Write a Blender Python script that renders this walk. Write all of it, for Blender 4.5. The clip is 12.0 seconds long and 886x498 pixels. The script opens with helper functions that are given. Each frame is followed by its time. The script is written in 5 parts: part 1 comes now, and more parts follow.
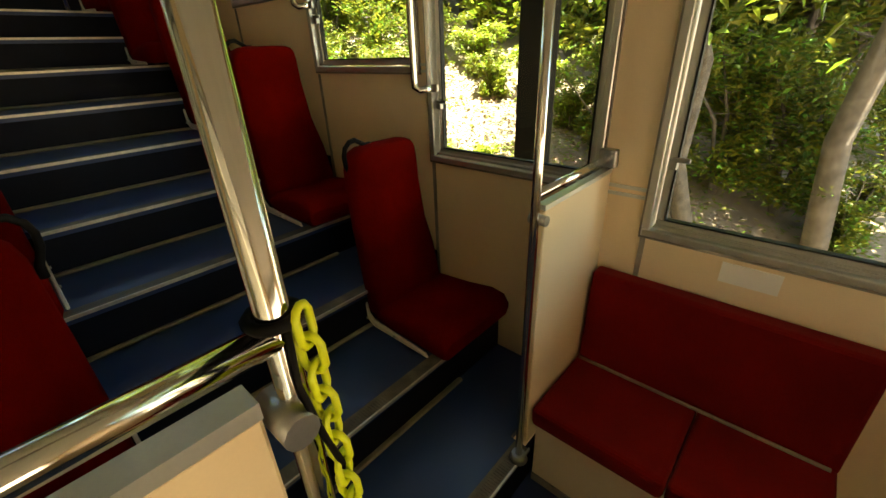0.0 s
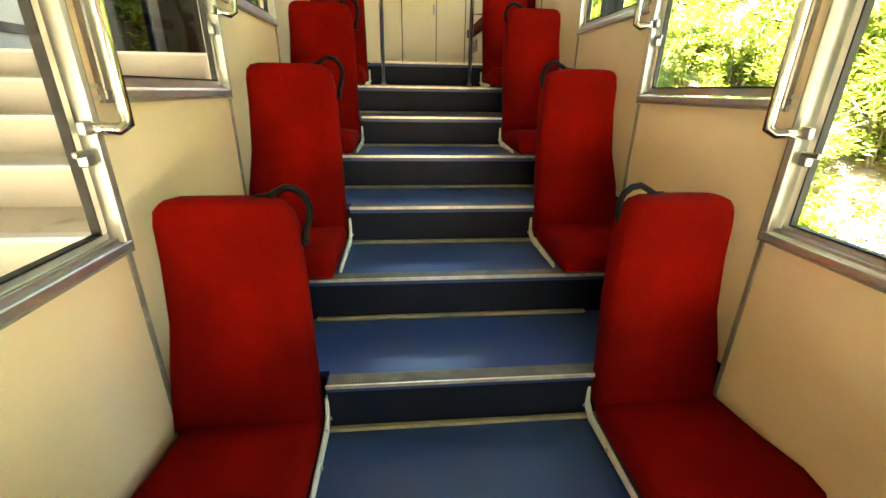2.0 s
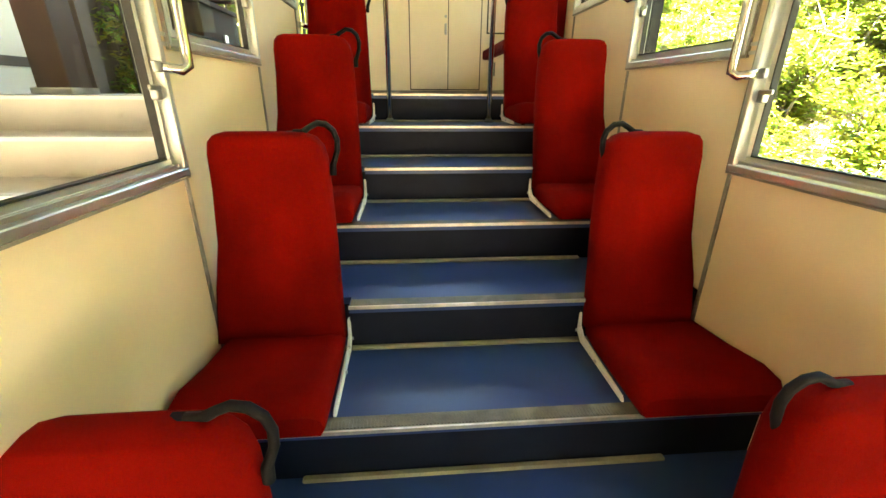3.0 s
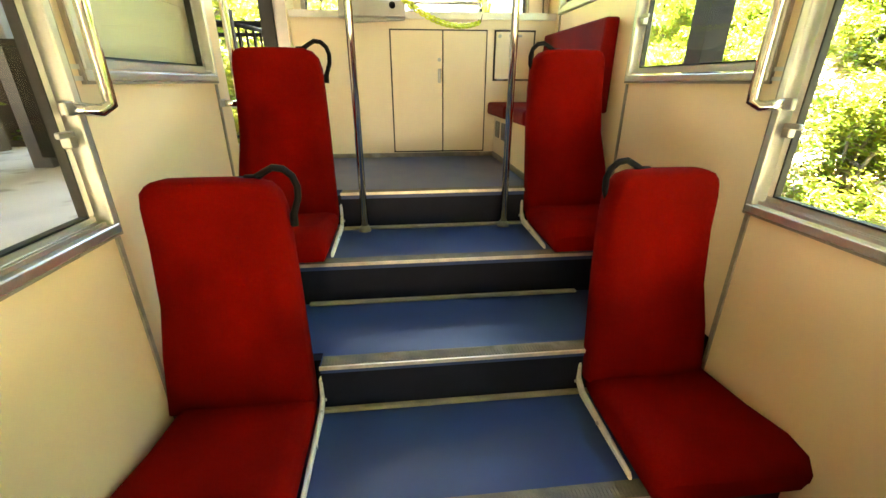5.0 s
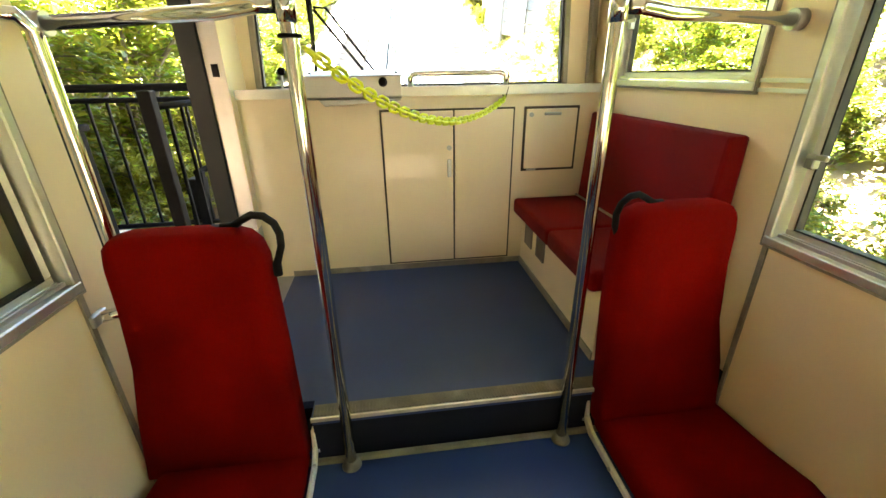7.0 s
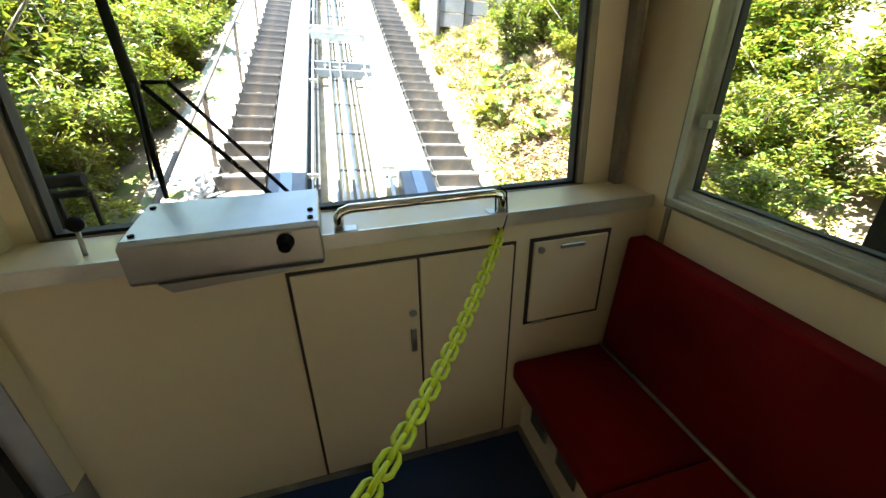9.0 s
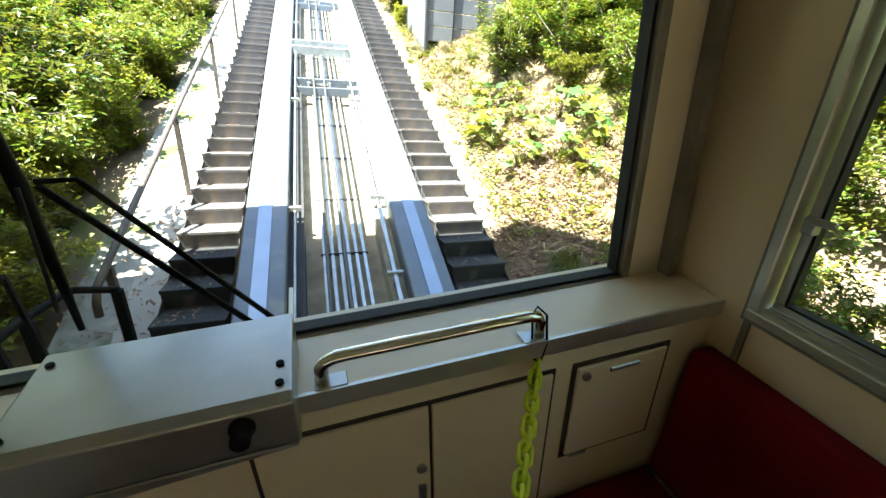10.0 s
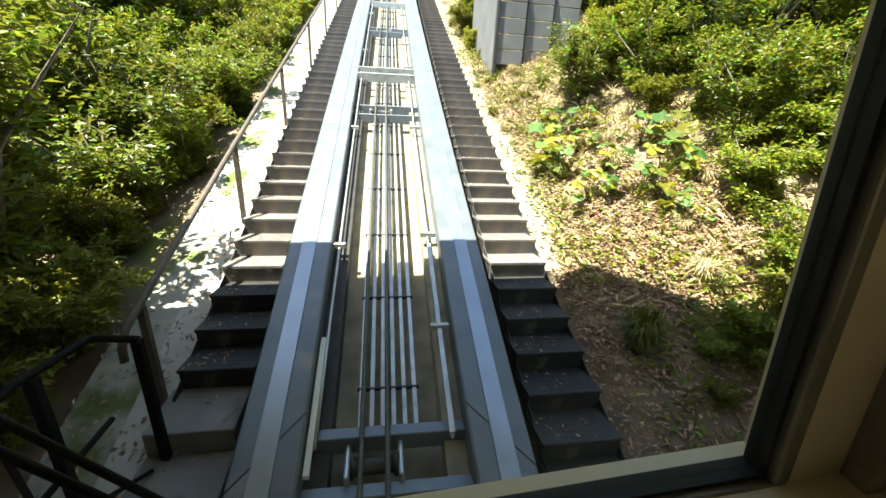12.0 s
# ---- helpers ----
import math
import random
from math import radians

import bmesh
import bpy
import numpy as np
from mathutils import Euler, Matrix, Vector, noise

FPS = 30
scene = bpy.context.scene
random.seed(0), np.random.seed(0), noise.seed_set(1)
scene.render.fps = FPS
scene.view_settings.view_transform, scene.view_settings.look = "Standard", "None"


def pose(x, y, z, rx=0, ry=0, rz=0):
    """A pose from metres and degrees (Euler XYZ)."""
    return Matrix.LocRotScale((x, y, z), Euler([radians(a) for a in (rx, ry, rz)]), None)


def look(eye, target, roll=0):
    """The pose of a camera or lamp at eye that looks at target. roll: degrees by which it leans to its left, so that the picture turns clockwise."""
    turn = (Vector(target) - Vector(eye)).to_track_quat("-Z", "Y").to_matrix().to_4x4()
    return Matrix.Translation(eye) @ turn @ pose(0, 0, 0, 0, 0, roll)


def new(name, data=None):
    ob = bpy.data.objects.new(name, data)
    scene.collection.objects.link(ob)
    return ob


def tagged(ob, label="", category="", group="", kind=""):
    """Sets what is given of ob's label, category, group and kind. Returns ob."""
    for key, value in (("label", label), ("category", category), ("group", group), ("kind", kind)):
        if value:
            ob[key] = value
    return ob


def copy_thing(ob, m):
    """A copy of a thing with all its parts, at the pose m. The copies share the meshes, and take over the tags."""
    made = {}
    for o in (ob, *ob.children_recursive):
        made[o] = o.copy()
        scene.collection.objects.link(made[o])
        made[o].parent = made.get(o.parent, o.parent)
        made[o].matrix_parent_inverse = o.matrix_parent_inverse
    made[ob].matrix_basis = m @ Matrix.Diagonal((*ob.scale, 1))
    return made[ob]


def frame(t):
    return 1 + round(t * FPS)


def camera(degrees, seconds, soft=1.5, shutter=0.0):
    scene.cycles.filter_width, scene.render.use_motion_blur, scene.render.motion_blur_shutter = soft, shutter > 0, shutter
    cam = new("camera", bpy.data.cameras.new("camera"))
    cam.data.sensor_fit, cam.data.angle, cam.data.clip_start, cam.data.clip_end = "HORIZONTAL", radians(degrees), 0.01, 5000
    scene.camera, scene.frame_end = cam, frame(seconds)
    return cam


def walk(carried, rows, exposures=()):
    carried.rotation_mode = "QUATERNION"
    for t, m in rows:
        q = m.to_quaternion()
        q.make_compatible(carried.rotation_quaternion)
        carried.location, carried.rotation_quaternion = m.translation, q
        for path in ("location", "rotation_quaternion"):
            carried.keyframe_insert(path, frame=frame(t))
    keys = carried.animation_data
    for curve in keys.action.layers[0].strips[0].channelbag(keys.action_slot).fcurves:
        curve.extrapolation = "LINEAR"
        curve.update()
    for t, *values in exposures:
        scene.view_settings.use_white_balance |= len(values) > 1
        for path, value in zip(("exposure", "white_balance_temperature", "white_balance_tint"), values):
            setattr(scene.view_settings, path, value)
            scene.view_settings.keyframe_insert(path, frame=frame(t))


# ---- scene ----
cam = camera(95.0, 12.0)
PATH = [
    (0, (-0.606, -5.741, -0.527), (0.711, -4.524, -1.413), -2.3),
    (0.5, (-0.476, -5.585, -0.575), (0.493, -4.017, -1.352), 0.9),
    (1, (-0.396, -5.251, -0.455), (0.153, -3.481, -1.207), 1.0),
    (1.5, (-0.372, -4.985, -0.363), (-0.095, -3.147, -1.102), 1.0),
    (2, (-0.333, -4.681, -0.207), (-0.159, -2.826, -0.936), 0.9),
    (2.5, (-0.358, -4.383, -0.077), (-0.21, -2.527, -0.807), 0.5),
    (3, (-0.366, -4.101, 0.009), (-0.215, -2.24, -0.708), 0.4),
    (3.2, (-0.341, -3.964, 0.069), (-0.185, -2.104, -0.65), 0.3),
    (4.8, (-0.333, -3.104, 0.458), (-0.138, -1.262, -0.297), 0.1),
    (5, (-0.317, -3.012, 0.508), (-0.122, -1.173, -0.254), 0.0),
    (5.5, (-0.328, -2.742, 0.628), (-0.128, -0.91, -0.149), -0.3),
    (6, (-0.351, -2.517, 0.759), (-0.145, -0.688, -0.024), -0.3),
    (6.5, (-0.325, -2.232, 0.884), (-0.11, -0.409, 0.09), -0.6),
    (7, (-0.315, -2.019, 0.979), (-0.086, -0.197, 0.187), -0.9),
    (7.5, (-0.323, -1.773, 1.11), (-0.095, 0.056, 0.332), -1.1),
    (7.7, (-0.344, -1.7, 1.149), (-0.083, 0.124, 0.372), -1.0),
    (9.3, (-0.165, -0.813, 1.396), (0.367, 0.898, 0.507), -0.5),
    (9.5, (-0.148, -0.705, 1.434), (0.405, 1.005, 0.556), -0.3),
    (10, (-0.164, -0.61, 1.474), (0.393, 1.111, 0.62), -0.4),
    (10.5, (-0.11, -0.487, 1.468), (0.398, 1.265, 0.648), -0.7),
    (11, (0.034, -0.302, 1.469), (0.455, 1.488, 0.68), -1.1),
    (11.5, (0.022, -0.244, 1.523), (0.37, 1.564, 0.743), -1.1),
    (12, (0.038, -0.193, 1.521), (0.305, 1.634, 0.752), -1.5),
]
walk(cam, [(t, look(eye, target, roll)) for t, eye, target, roll in PATH], [(0, 3.75, 7200, 6), (0.5, 4.35, 7100, 6), (1, 5.4, 6800, 4), (1.5, 5.85, 6700, 4), (3, 6.3, 6800, 7), (5.5, 6.26, 7050, 10), (7.0, 5.68, 6900, 12), (7.7, 4.9, 6600, 11), (9.3, 3.45, 6250, 10), (10.5, 3.0, 6200, 9), (12, 2.28, 6900, 8)])

# ---- light ----
world = bpy.data.worlds.new("sky")
scene.world = world
world.use_nodes = True
wn = world.node_tree
sky = wn.nodes.new("ShaderNodeTexSky")
sky.sky_type, sky.sun_disc = "NISHITA", False
SUN_WAY = Vector((0.30, 0.10, -0.95)).normalized()
sky.sun_elevation = math.asin(-SUN_WAY.z)
sky.sun_rotation = math.atan2(-SUN_WAY.x, -SUN_WAY.y)
wn.links.new(sky.outputs[0], wn.nodes["Background"].inputs[0])
wn.nodes["Background"].inputs[1].default_value = 0.09
sun_data = bpy.data.lights.new("sun", "SUN")
sun_data.energy, sun_data.angle, sun_data.color = 5.0, radians(0.5), (1.0, 0.95, 0.86)
sun = new("sun", sun_data)
sun.rotation_mode = "QUATERNION"
sun.rotation_quaternion = SUN_WAY.to_track_quat("-Z", "Y")
sun.location = (0, 0, 30)


# ---- materials ----
def mat(name, col, rough=0.5, metal=0.0, scale=8.0, vary=0.15, bump=0.0, fine=120.0, per=0.0, island=0.0, stain=None, spec=0.5, coat=0.0, sheen=0.0):
    m = bpy.data.materials.new(name)
    m.use_nodes = True
    nt = m.node_tree
    b = nt.nodes["Principled BSDF"]
    b.inputs["Metallic"].default_value = metal
    b.inputs["Specular IOR Level"].default_value = spec
    b.inputs["Coat Weight"].default_value = coat
    b.inputs["Sheen Weight"].default_value = sheen
    tc = nt.nodes.new("ShaderNodeTexCoord")
    n1 = nt.nodes.new("ShaderNodeTexNoise")
    n1.inputs["Scale"].default_value, n1.inputs["Detail"].default_value = scale, 6
    n2 = nt.nodes.new("ShaderNodeTexNoise")
    n2.inputs["Scale"].default_value, n2.inputs["Detail"].default_value = fine, 3
    for n in (n1, n2):
        nt.links.new(tc.outputs["Object"], n.inputs["Vector"])
    ramp = nt.nodes.new("ShaderNodeValToRGB")
    lo = tuple(max(0, c * (1 - vary)) for c in col)
    hi = tuple(min(1, c * (1 + vary)) for c in col)
    ramp.color_ramp.elements[0].color, ramp.color_ramp.elements[0].position = (*lo, 1), 0.3
    ramp.color_ramp.elements[1].color, ramp.color_ramp.elements[1].position = (*hi, 1), 0.7
    nt.links.new(n1.outputs["Fac"], ramp.inputs["Fac"])
    out = ramp.outputs["Color"]
    grain = nt.nodes.new("ShaderNodeMapRange")
    grain.inputs["To Min"].default_value, grain.inputs["To Max"].default_value = 1 - vary * 0.7, 1 + vary * 0.7
    nt.links.new(n2.outputs["Fac"], grain.inputs["Value"])
    mul = nt.nodes.new("ShaderNodeMix")
    mul.data_type, mul.blend_type = "RGBA", "MULTIPLY"
    mul.inputs["Factor"].default_value = 1
    nt.links.new(out, mul.inputs["A"])
    nt.links.new(grain.outputs[0], mul.inputs["B"])
    out = mul.outputs["Result"]
    if stain:
        n3 = nt.nodes.new("ShaderNodeTexNoise")
        n3.inputs["Scale"].default_value, n3.inputs["Detail"].default_value = stain[1], 8
        nt.links.new(tc.outputs["Object"], n3.inputs["Vector"])
        r3 = nt.nodes.new("ShaderNodeMapRange")
        r3.inputs["From Min"].default_value, r3.inputs["From Max"].default_value = stain[2], stain[2] + 0.12
        nt.links.new(n3.outputs["Fac"], r3.inputs["Value"])
        mx = nt.nodes.new("ShaderNodeMix")
        mx.data_type = "RGBA"
        mx.inputs["B"].default_value = (*stain[0], 1)
        nt.links.new(r3.outputs[0], mx.inputs["Factor"])
        nt.links.new(out, mx.inputs["A"])
        out = mx.outputs["Result"]
    if per or island:
        src = nt.nodes.new("ShaderNodeObjectInfo").outputs["Random"] if per else nt.nodes.new("ShaderNodeNewGeometry").outputs["Random Per Island"]
        amount = per or island
        mr = nt.nodes.new("ShaderNodeMapRange")
        mr.inputs["To Min"].default_value, mr.inputs["To Max"].default_value = 1 - amount, 1 + amount
        nt.links.new(src, mr.inputs["Value"])
        m2 = nt.nodes.new("ShaderNodeMix")
        m2.data_type, m2.blend_type = "RGBA", "MULTIPLY"
        m2.inputs["Factor"].default_value = 1
        nt.links.new(out, m2.inputs["A"])
        nt.links.new(mr.outputs[0], m2.inputs["B"])
        out = m2.outputs["Result"]
    nt.links.new(out, b.inputs["Base Color"])
    rr = nt.nodes.new("ShaderNodeMapRange")
    rr.inputs["To Min"].default_value, rr.inputs["To Max"].default_value = max(0.02, rough * 0.8), min(1, rough * 1.2)
    nt.links.new(n1.outputs["Fac"], rr.inputs["Value"])
    nt.links.new(rr.outputs[0], b.inputs["Roughness"])
    if bump:
        bp = nt.nodes.new("ShaderNodeBump")
        bp.inputs["Strength"].default_value, bp.inputs["Distance"].default_value = bump, 0.004
        nt.links.new(n2.outputs["Fac"], bp.inputs["Height"])
        nt.links.new(bp.outputs[0], b.inputs["Normal"])
    return m


def leaf_mat(name, col, vary=0.45, warm=(0.25, 0.22, 0.02)):
    m = bpy.data.materials.new(name)
    m.use_nodes = True
    nt = m.node_tree
    b = nt.nodes["Principled BSDF"]
    geo = nt.nodes.new("ShaderNodeNewGeometry")
    ramp = nt.nodes.new("ShaderNodeValToRGB")
    ramp.color_ramp.elements[0].color = (*[c * (1 - vary) for c in col], 1)
    ramp.color_ramp.elements[1].color = (*[min(1, c * (1 + vary)) for c in col], 1)
    e = ramp.color_ramp.elements.new(0.93)
    e.color = (*warm, 1)
    ramp.color_ramp.elements[2].position = 0.85
    nt.links.new(geo.outputs["Random Per Island"], ramp.inputs["Fac"])
    info = nt.nodes.new("ShaderNodeObjectInfo")
    mr = nt.nodes.new("ShaderNodeMapRange")
    mr.inputs["To Min"].default_value, mr.inputs["To Max"].default_value = 0.75, 1.3
    nt.links.new(info.outputs["Random"], mr.inputs["Value"])
    mx = nt.nodes.new("ShaderNodeMix")
    mx.data_type, mx.blend_type = "RGBA", "MULTIPLY"
    mx.inputs["Factor"].default_value = 1
    nt.links.new(ramp.outputs[0], mx.inputs["A"])
    nt.links.new(mr.outputs[0], mx.inputs["B"])
    nt.links.new(mx.outputs["Result"], b.inputs["Base Color"])
    b.inputs["Roughness"].default_value = 0.45
    tr = nt.nodes.new("ShaderNodeBsdfTranslucent")
    nt.links.new(mx.outputs["Result"], tr.inputs["Color"])
    ms = nt.nodes.new("ShaderNodeMixShader")
    ms.inputs[0].default_value = 0.45
    nt.links.new(b.outputs[0], ms.inputs[1])
    nt.links.new(tr.outputs[0], ms.inputs[2])
    nt.links.new(ms.outputs[0], nt.nodes["Material Output"].inputs[0])
    return m


def glass_mat(name, tint=(0.93, 0.97, 0.95)):
    m = bpy.data.materials.new(name)
    m.use_nodes = True
    nt = m.node_tree
    nt.nodes.remove(nt.nodes["Principled BSDF"])
    tr = nt.nodes.new("ShaderNodeBsdfTransparent")
    tr.inputs[0].default_value = (*tint, 1)
    gl = nt.nodes.new("ShaderNodeBsdfGlossy")
    gl.inputs["Roughness"].default_value = 0.01
    lw = nt.nodes.new("ShaderNodeLayerWeight")
    po = nt.nodes.new("ShaderNodeMath")
    po.operation = "POWER"
    po.inputs[1].default_value = 4.0
    nt.links.new(lw.outputs["Facing"], po.inputs[0])
    fr = nt.nodes.new("ShaderNodeMapRange")
    fr.inputs["To Min"].default_value, fr.inputs["To Max"].default_value = 0.012, 0.35
    nt.links.new(po.outputs[0], fr.inputs["Value"])
    ms = nt.nodes.new("ShaderNodeMixShader")
    nt.links.new(fr.outputs[0], ms.inputs[0])
    nt.links.new(tr.outputs[0], ms.inputs[1])
    nt.links.new(gl.outputs[0], ms.inputs[2])
    nt.links.new(ms.outputs[0], nt.nodes["Material Output"].inputs[0])
    return m


CREAM = mat("cream_laminate", (0.79, 0.625, 0.395), 0.35, scale=2.5, vary=0.05, fine=300, bump=0.03, coat=0.2)
CREAM_DOOR = mat("cream_door_laminate", (0.79, 0.66, 0.47), 0.34, scale=2, vary=0.04, fine=300, coat=0.2)
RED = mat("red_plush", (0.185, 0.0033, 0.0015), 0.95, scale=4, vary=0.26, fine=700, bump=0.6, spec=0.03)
RED_BENCH = mat("crimson_plush", (0.165, 0.0035, 0.003), 0.9, scale=4, vary=0.25, fine=700, bump=0.5, spec=0.08, sheen=0.04)
def paint_shading(m, strength):
    """Paints light and shade into the plush colour: paler middle, darker edges."""
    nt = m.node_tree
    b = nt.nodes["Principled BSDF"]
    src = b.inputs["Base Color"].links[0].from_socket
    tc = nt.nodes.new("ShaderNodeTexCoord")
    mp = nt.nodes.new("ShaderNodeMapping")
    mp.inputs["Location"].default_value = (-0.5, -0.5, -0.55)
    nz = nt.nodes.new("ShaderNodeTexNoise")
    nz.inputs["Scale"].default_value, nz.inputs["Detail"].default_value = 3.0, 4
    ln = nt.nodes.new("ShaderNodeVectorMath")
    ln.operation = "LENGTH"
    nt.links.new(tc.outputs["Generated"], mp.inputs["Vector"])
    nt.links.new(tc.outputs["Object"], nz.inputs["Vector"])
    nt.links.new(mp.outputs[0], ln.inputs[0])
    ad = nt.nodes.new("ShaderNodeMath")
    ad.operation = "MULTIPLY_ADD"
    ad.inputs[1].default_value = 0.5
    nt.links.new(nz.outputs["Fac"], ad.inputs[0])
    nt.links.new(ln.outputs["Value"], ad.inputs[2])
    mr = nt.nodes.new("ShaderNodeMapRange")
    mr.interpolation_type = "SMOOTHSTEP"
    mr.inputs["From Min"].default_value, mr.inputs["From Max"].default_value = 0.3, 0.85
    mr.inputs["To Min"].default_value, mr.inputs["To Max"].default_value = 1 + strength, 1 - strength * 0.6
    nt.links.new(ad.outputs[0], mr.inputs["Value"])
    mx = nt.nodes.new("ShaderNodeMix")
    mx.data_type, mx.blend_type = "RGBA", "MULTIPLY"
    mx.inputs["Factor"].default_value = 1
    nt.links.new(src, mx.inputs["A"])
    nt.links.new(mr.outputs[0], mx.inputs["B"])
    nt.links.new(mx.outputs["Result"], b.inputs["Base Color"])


# light falloff on the seat backs and cushions, put into their colour
paint_shading(RED, 0.3)
BLUE = mat("blue_vinyl_floor", (0.023, 0.046, 0.132), 0.33, scale=5, vary=0.08, fine=400, spec=0.4)
NAVY = mat("navy_vinyl_riser", (0.0055, 0.007, 0.014), 0.5, scale=6, vary=0.2, fine=200, bump=0.08, spec=0.15)
NOSE = mat("worn_nosing_rubber", (0.13, 0.112, 0.075), 0.55, scale=14, vary=0.3, fine=160, bump=0.3, stain=((0.2, 0.18, 0.13), 9, 0.56))
NOSE_EDGE = mat("nosing_aluminium_edge", (0.62, 0.56, 0.44), 0.40, metal=0.8, scale=20, vary=0.2)
COVE = mat("cove_strip", (0.24, 0.21, 0.17), 0.5, scale=8, vary=0.3, fine=90, stain=((0.45, 0.4, 0.33), 5, 0.6))
STRIP = mat("tan_cove_strip", (0.21, 0.18, 0.115), 0.5, scale=8, vary=0.3, fine=90)
ALU = mat("aluminium_frame", (0.62, 0.62, 0.58), 0.38, metal=0.85, scale=10, vary=0.1, fine=200)
ALU_DARK = mat("aluminium_shadow_gap", (0.20, 0.18, 0.16), 0.5, metal=0.3, scale=10, vary=0.2)
CHROME = mat("chrome_tube", (0.80, 0.79, 0.76), 0.09, metal=1.0, scale=6, vary=0.05)
STEEL = mat("brushed_steel", (0.43, 0.43, 0.42), 0.36, metal=0.95, scale=8, vary=0.1, fine=220)
BLACK = mat("black_plastic", (0.008, 0.0075, 0.007), 0.7, scale=30, vary=0.3, spec=0.12)
RUBBER = mat("black_rubber_seal", (0.012, 0.012, 0.012), 0.65, scale=30, vary=0.3)
WHITE_METAL = mat("chipped_white_bracket", (0.66, 0.63, 0.56), 0.45, scale=30, vary=0.12, stain=((0.2, 0.17, 0.13), 40, 0.64))
YELLOW = mat("yellow_plastic_chain", (0.70, 0.78, 0.03), 0.4, scale=20, vary=0.1, spec=0.4)
CEIL = mat("ceiling_white", (0.84, 0.81, 0.73), 0.5, scale=3, vary=0.04)
FRAME = mat("dull_windscreen_frame", (0.26, 0.235, 0.20), 0.45, metal=0.6, scale=10, vary=0.15, fine=200)
GLASS = glass_mat("window_glass")
GAP = mat("dark_door_gap", (0.05, 0.035, 0.025), 0.7)
BLOCK = mat("worn_grey_concrete", (0.20, 0.19, 0.175), 0.92, scale=4, vary=0.25, fine=60, bump=0.6, stain=((0.12, 0.115, 0.09), 5, 0.58))
CONCRETE = mat("sunlit_concrete", (0.46, 0.44, 0.40), 0.9, scale=2.5, vary=0.2, fine=60, bump=0.4, stain=((0.20, 0.19, 0.14), 3, 0.6))
MOSSY = mat("mossy_concrete", (0.33, 0.32, 0.28), 0.95, scale=3, vary=0.3, fine=50, bump=0.6, stain=((0.10, 0.13, 0.03), 2.2, 0.5))
STEPCON = mat("station_step_concrete", (0.58, 0.54, 0.50), 0.85, scale=3, vary=0.12, fine=90, bump=0.2, stain=((0.28, 0.25, 0.2), 4, 0.6))
NOSE_WHITE = mat("pale_step_nosing", (0.72, 0.72, 0.74), 0.7, scale=5, vary=0.1)
GIRDER = mat("weathered_girder_plate", (0.16, 0.178, 0.205), 0.5, metal=0.35, scale=4, vary=0.15, fine=90, bump=0.1, stain=((0.26, 0.25, 0.23), 3, 0.62))
GIRDER_WORN = mat("polished_running_strip", (0.32, 0.36, 0.42), 0.36, metal=0.7, scale=5, vary=0.1)
IRON = mat("dark_iron", (0.045, 0.043, 0.042), 0.6, metal=0.4, scale=10, vary=0.3, fine=90, stain=((0.12, 0.07, 0.04), 9, 0.66))
GALV = mat("galvanised_channel", (0.45, 0.46, 0.46), 0.45, metal=0.7, scale=9, vary=0.2, stain=((0.25, 0.2, 0.15), 8, 0.62))
CABLE = mat("greased_wire_rope", (0.13, 0.125, 0.115), 0.5, metal=0.6, scale=60, vary=0.4, bump=0.8, fine=300)
OCHRE = mat("ochre_dusty_concrete", (0.31, 0.27, 0.19), 0.9, scale=6, vary=0.3, fine=60, bump=0.4)
# step colours hold light: this one darkened for shade, the next paler for sun
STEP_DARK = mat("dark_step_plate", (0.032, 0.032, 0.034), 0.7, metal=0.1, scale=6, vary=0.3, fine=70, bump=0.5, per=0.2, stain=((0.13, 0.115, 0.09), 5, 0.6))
STEP_LIT_DUST = mat("dusty_step_tread", (0.17, 0.155, 0.15), 0.85, scale=6, vary=0.25, fine=80, bump=0.5, per=0.15, stain=((0.25, 0.2, 0.16), 6, 0.56))
RAILP = mat("brown_painted_rail", (0.13, 0.10, 0.085), 0.55, metal=0.2, scale=12, vary=0.25, fine=90)
SOIL = mat("leaf_litter_ground", (0.23, 0.165, 0.105), 0.95, scale=1.6, vary=0.35, fine=34, bump=1.0, stain=((0.12, 0.14, 0.03), 0.7, 0.56))
BROWN = mat("dark_brown_post", (0.055, 0.032, 0.022), 0.6, scale=6, vary=0.2)
COLUMN = mat("dark_painted_column", (0.014, 0.0125, 0.011), 0.85, scale=6, vary=0.2, spec=0.12)
PLASTER = mat("station_white_wall", (0.66, 0.62, 0.54), 0.85, scale=2, vary=0.08)
GREYPANEL = mat("grey_retaining_panel", (0.15, 0.15, 0.16), 0.8, scale=2, vary=0.15, fine=50, bump=0.3, per=0.1, stain=((0.12, 0.12, 0.11), 3, 0.6))
ROOFM = mat("canopy_underside", (0.62, 0.60, 0.55), 0.8, scale=2, vary=0.1)
BARK = mat("grey_bark", (0.14, 0.11, 0.085), 0.9, scale=9, vary=0.4, fine=40, bump=1.0)
STRAW = mat("dry_straw", (0.50, 0.40, 0.22), 0.9, scale=5, vary=0.3, island=0.35)
LITTER = mat("dry_fallen_leaf", (0.33, 0.21, 0.13), 0.85, scale=20, vary=0.3, island=0.5)
LEAF_A = leaf_mat("bright_leaf", (0.22, 0.36, 0.026))
LEAF_B = leaf_mat("deep_green_leaf", (0.12, 0.24, 0.026))
LEAF_C = leaf_mat("yellow_green_leaf", (0.32, 0.37, 0.03))
LEAF_D = leaf_mat("butterbur_leaf", (0.14, 0.28, 0.08), 0.25)
GRASS = leaf_mat("grass_blade", (0.12, 0.18, 0.03), 0.4)


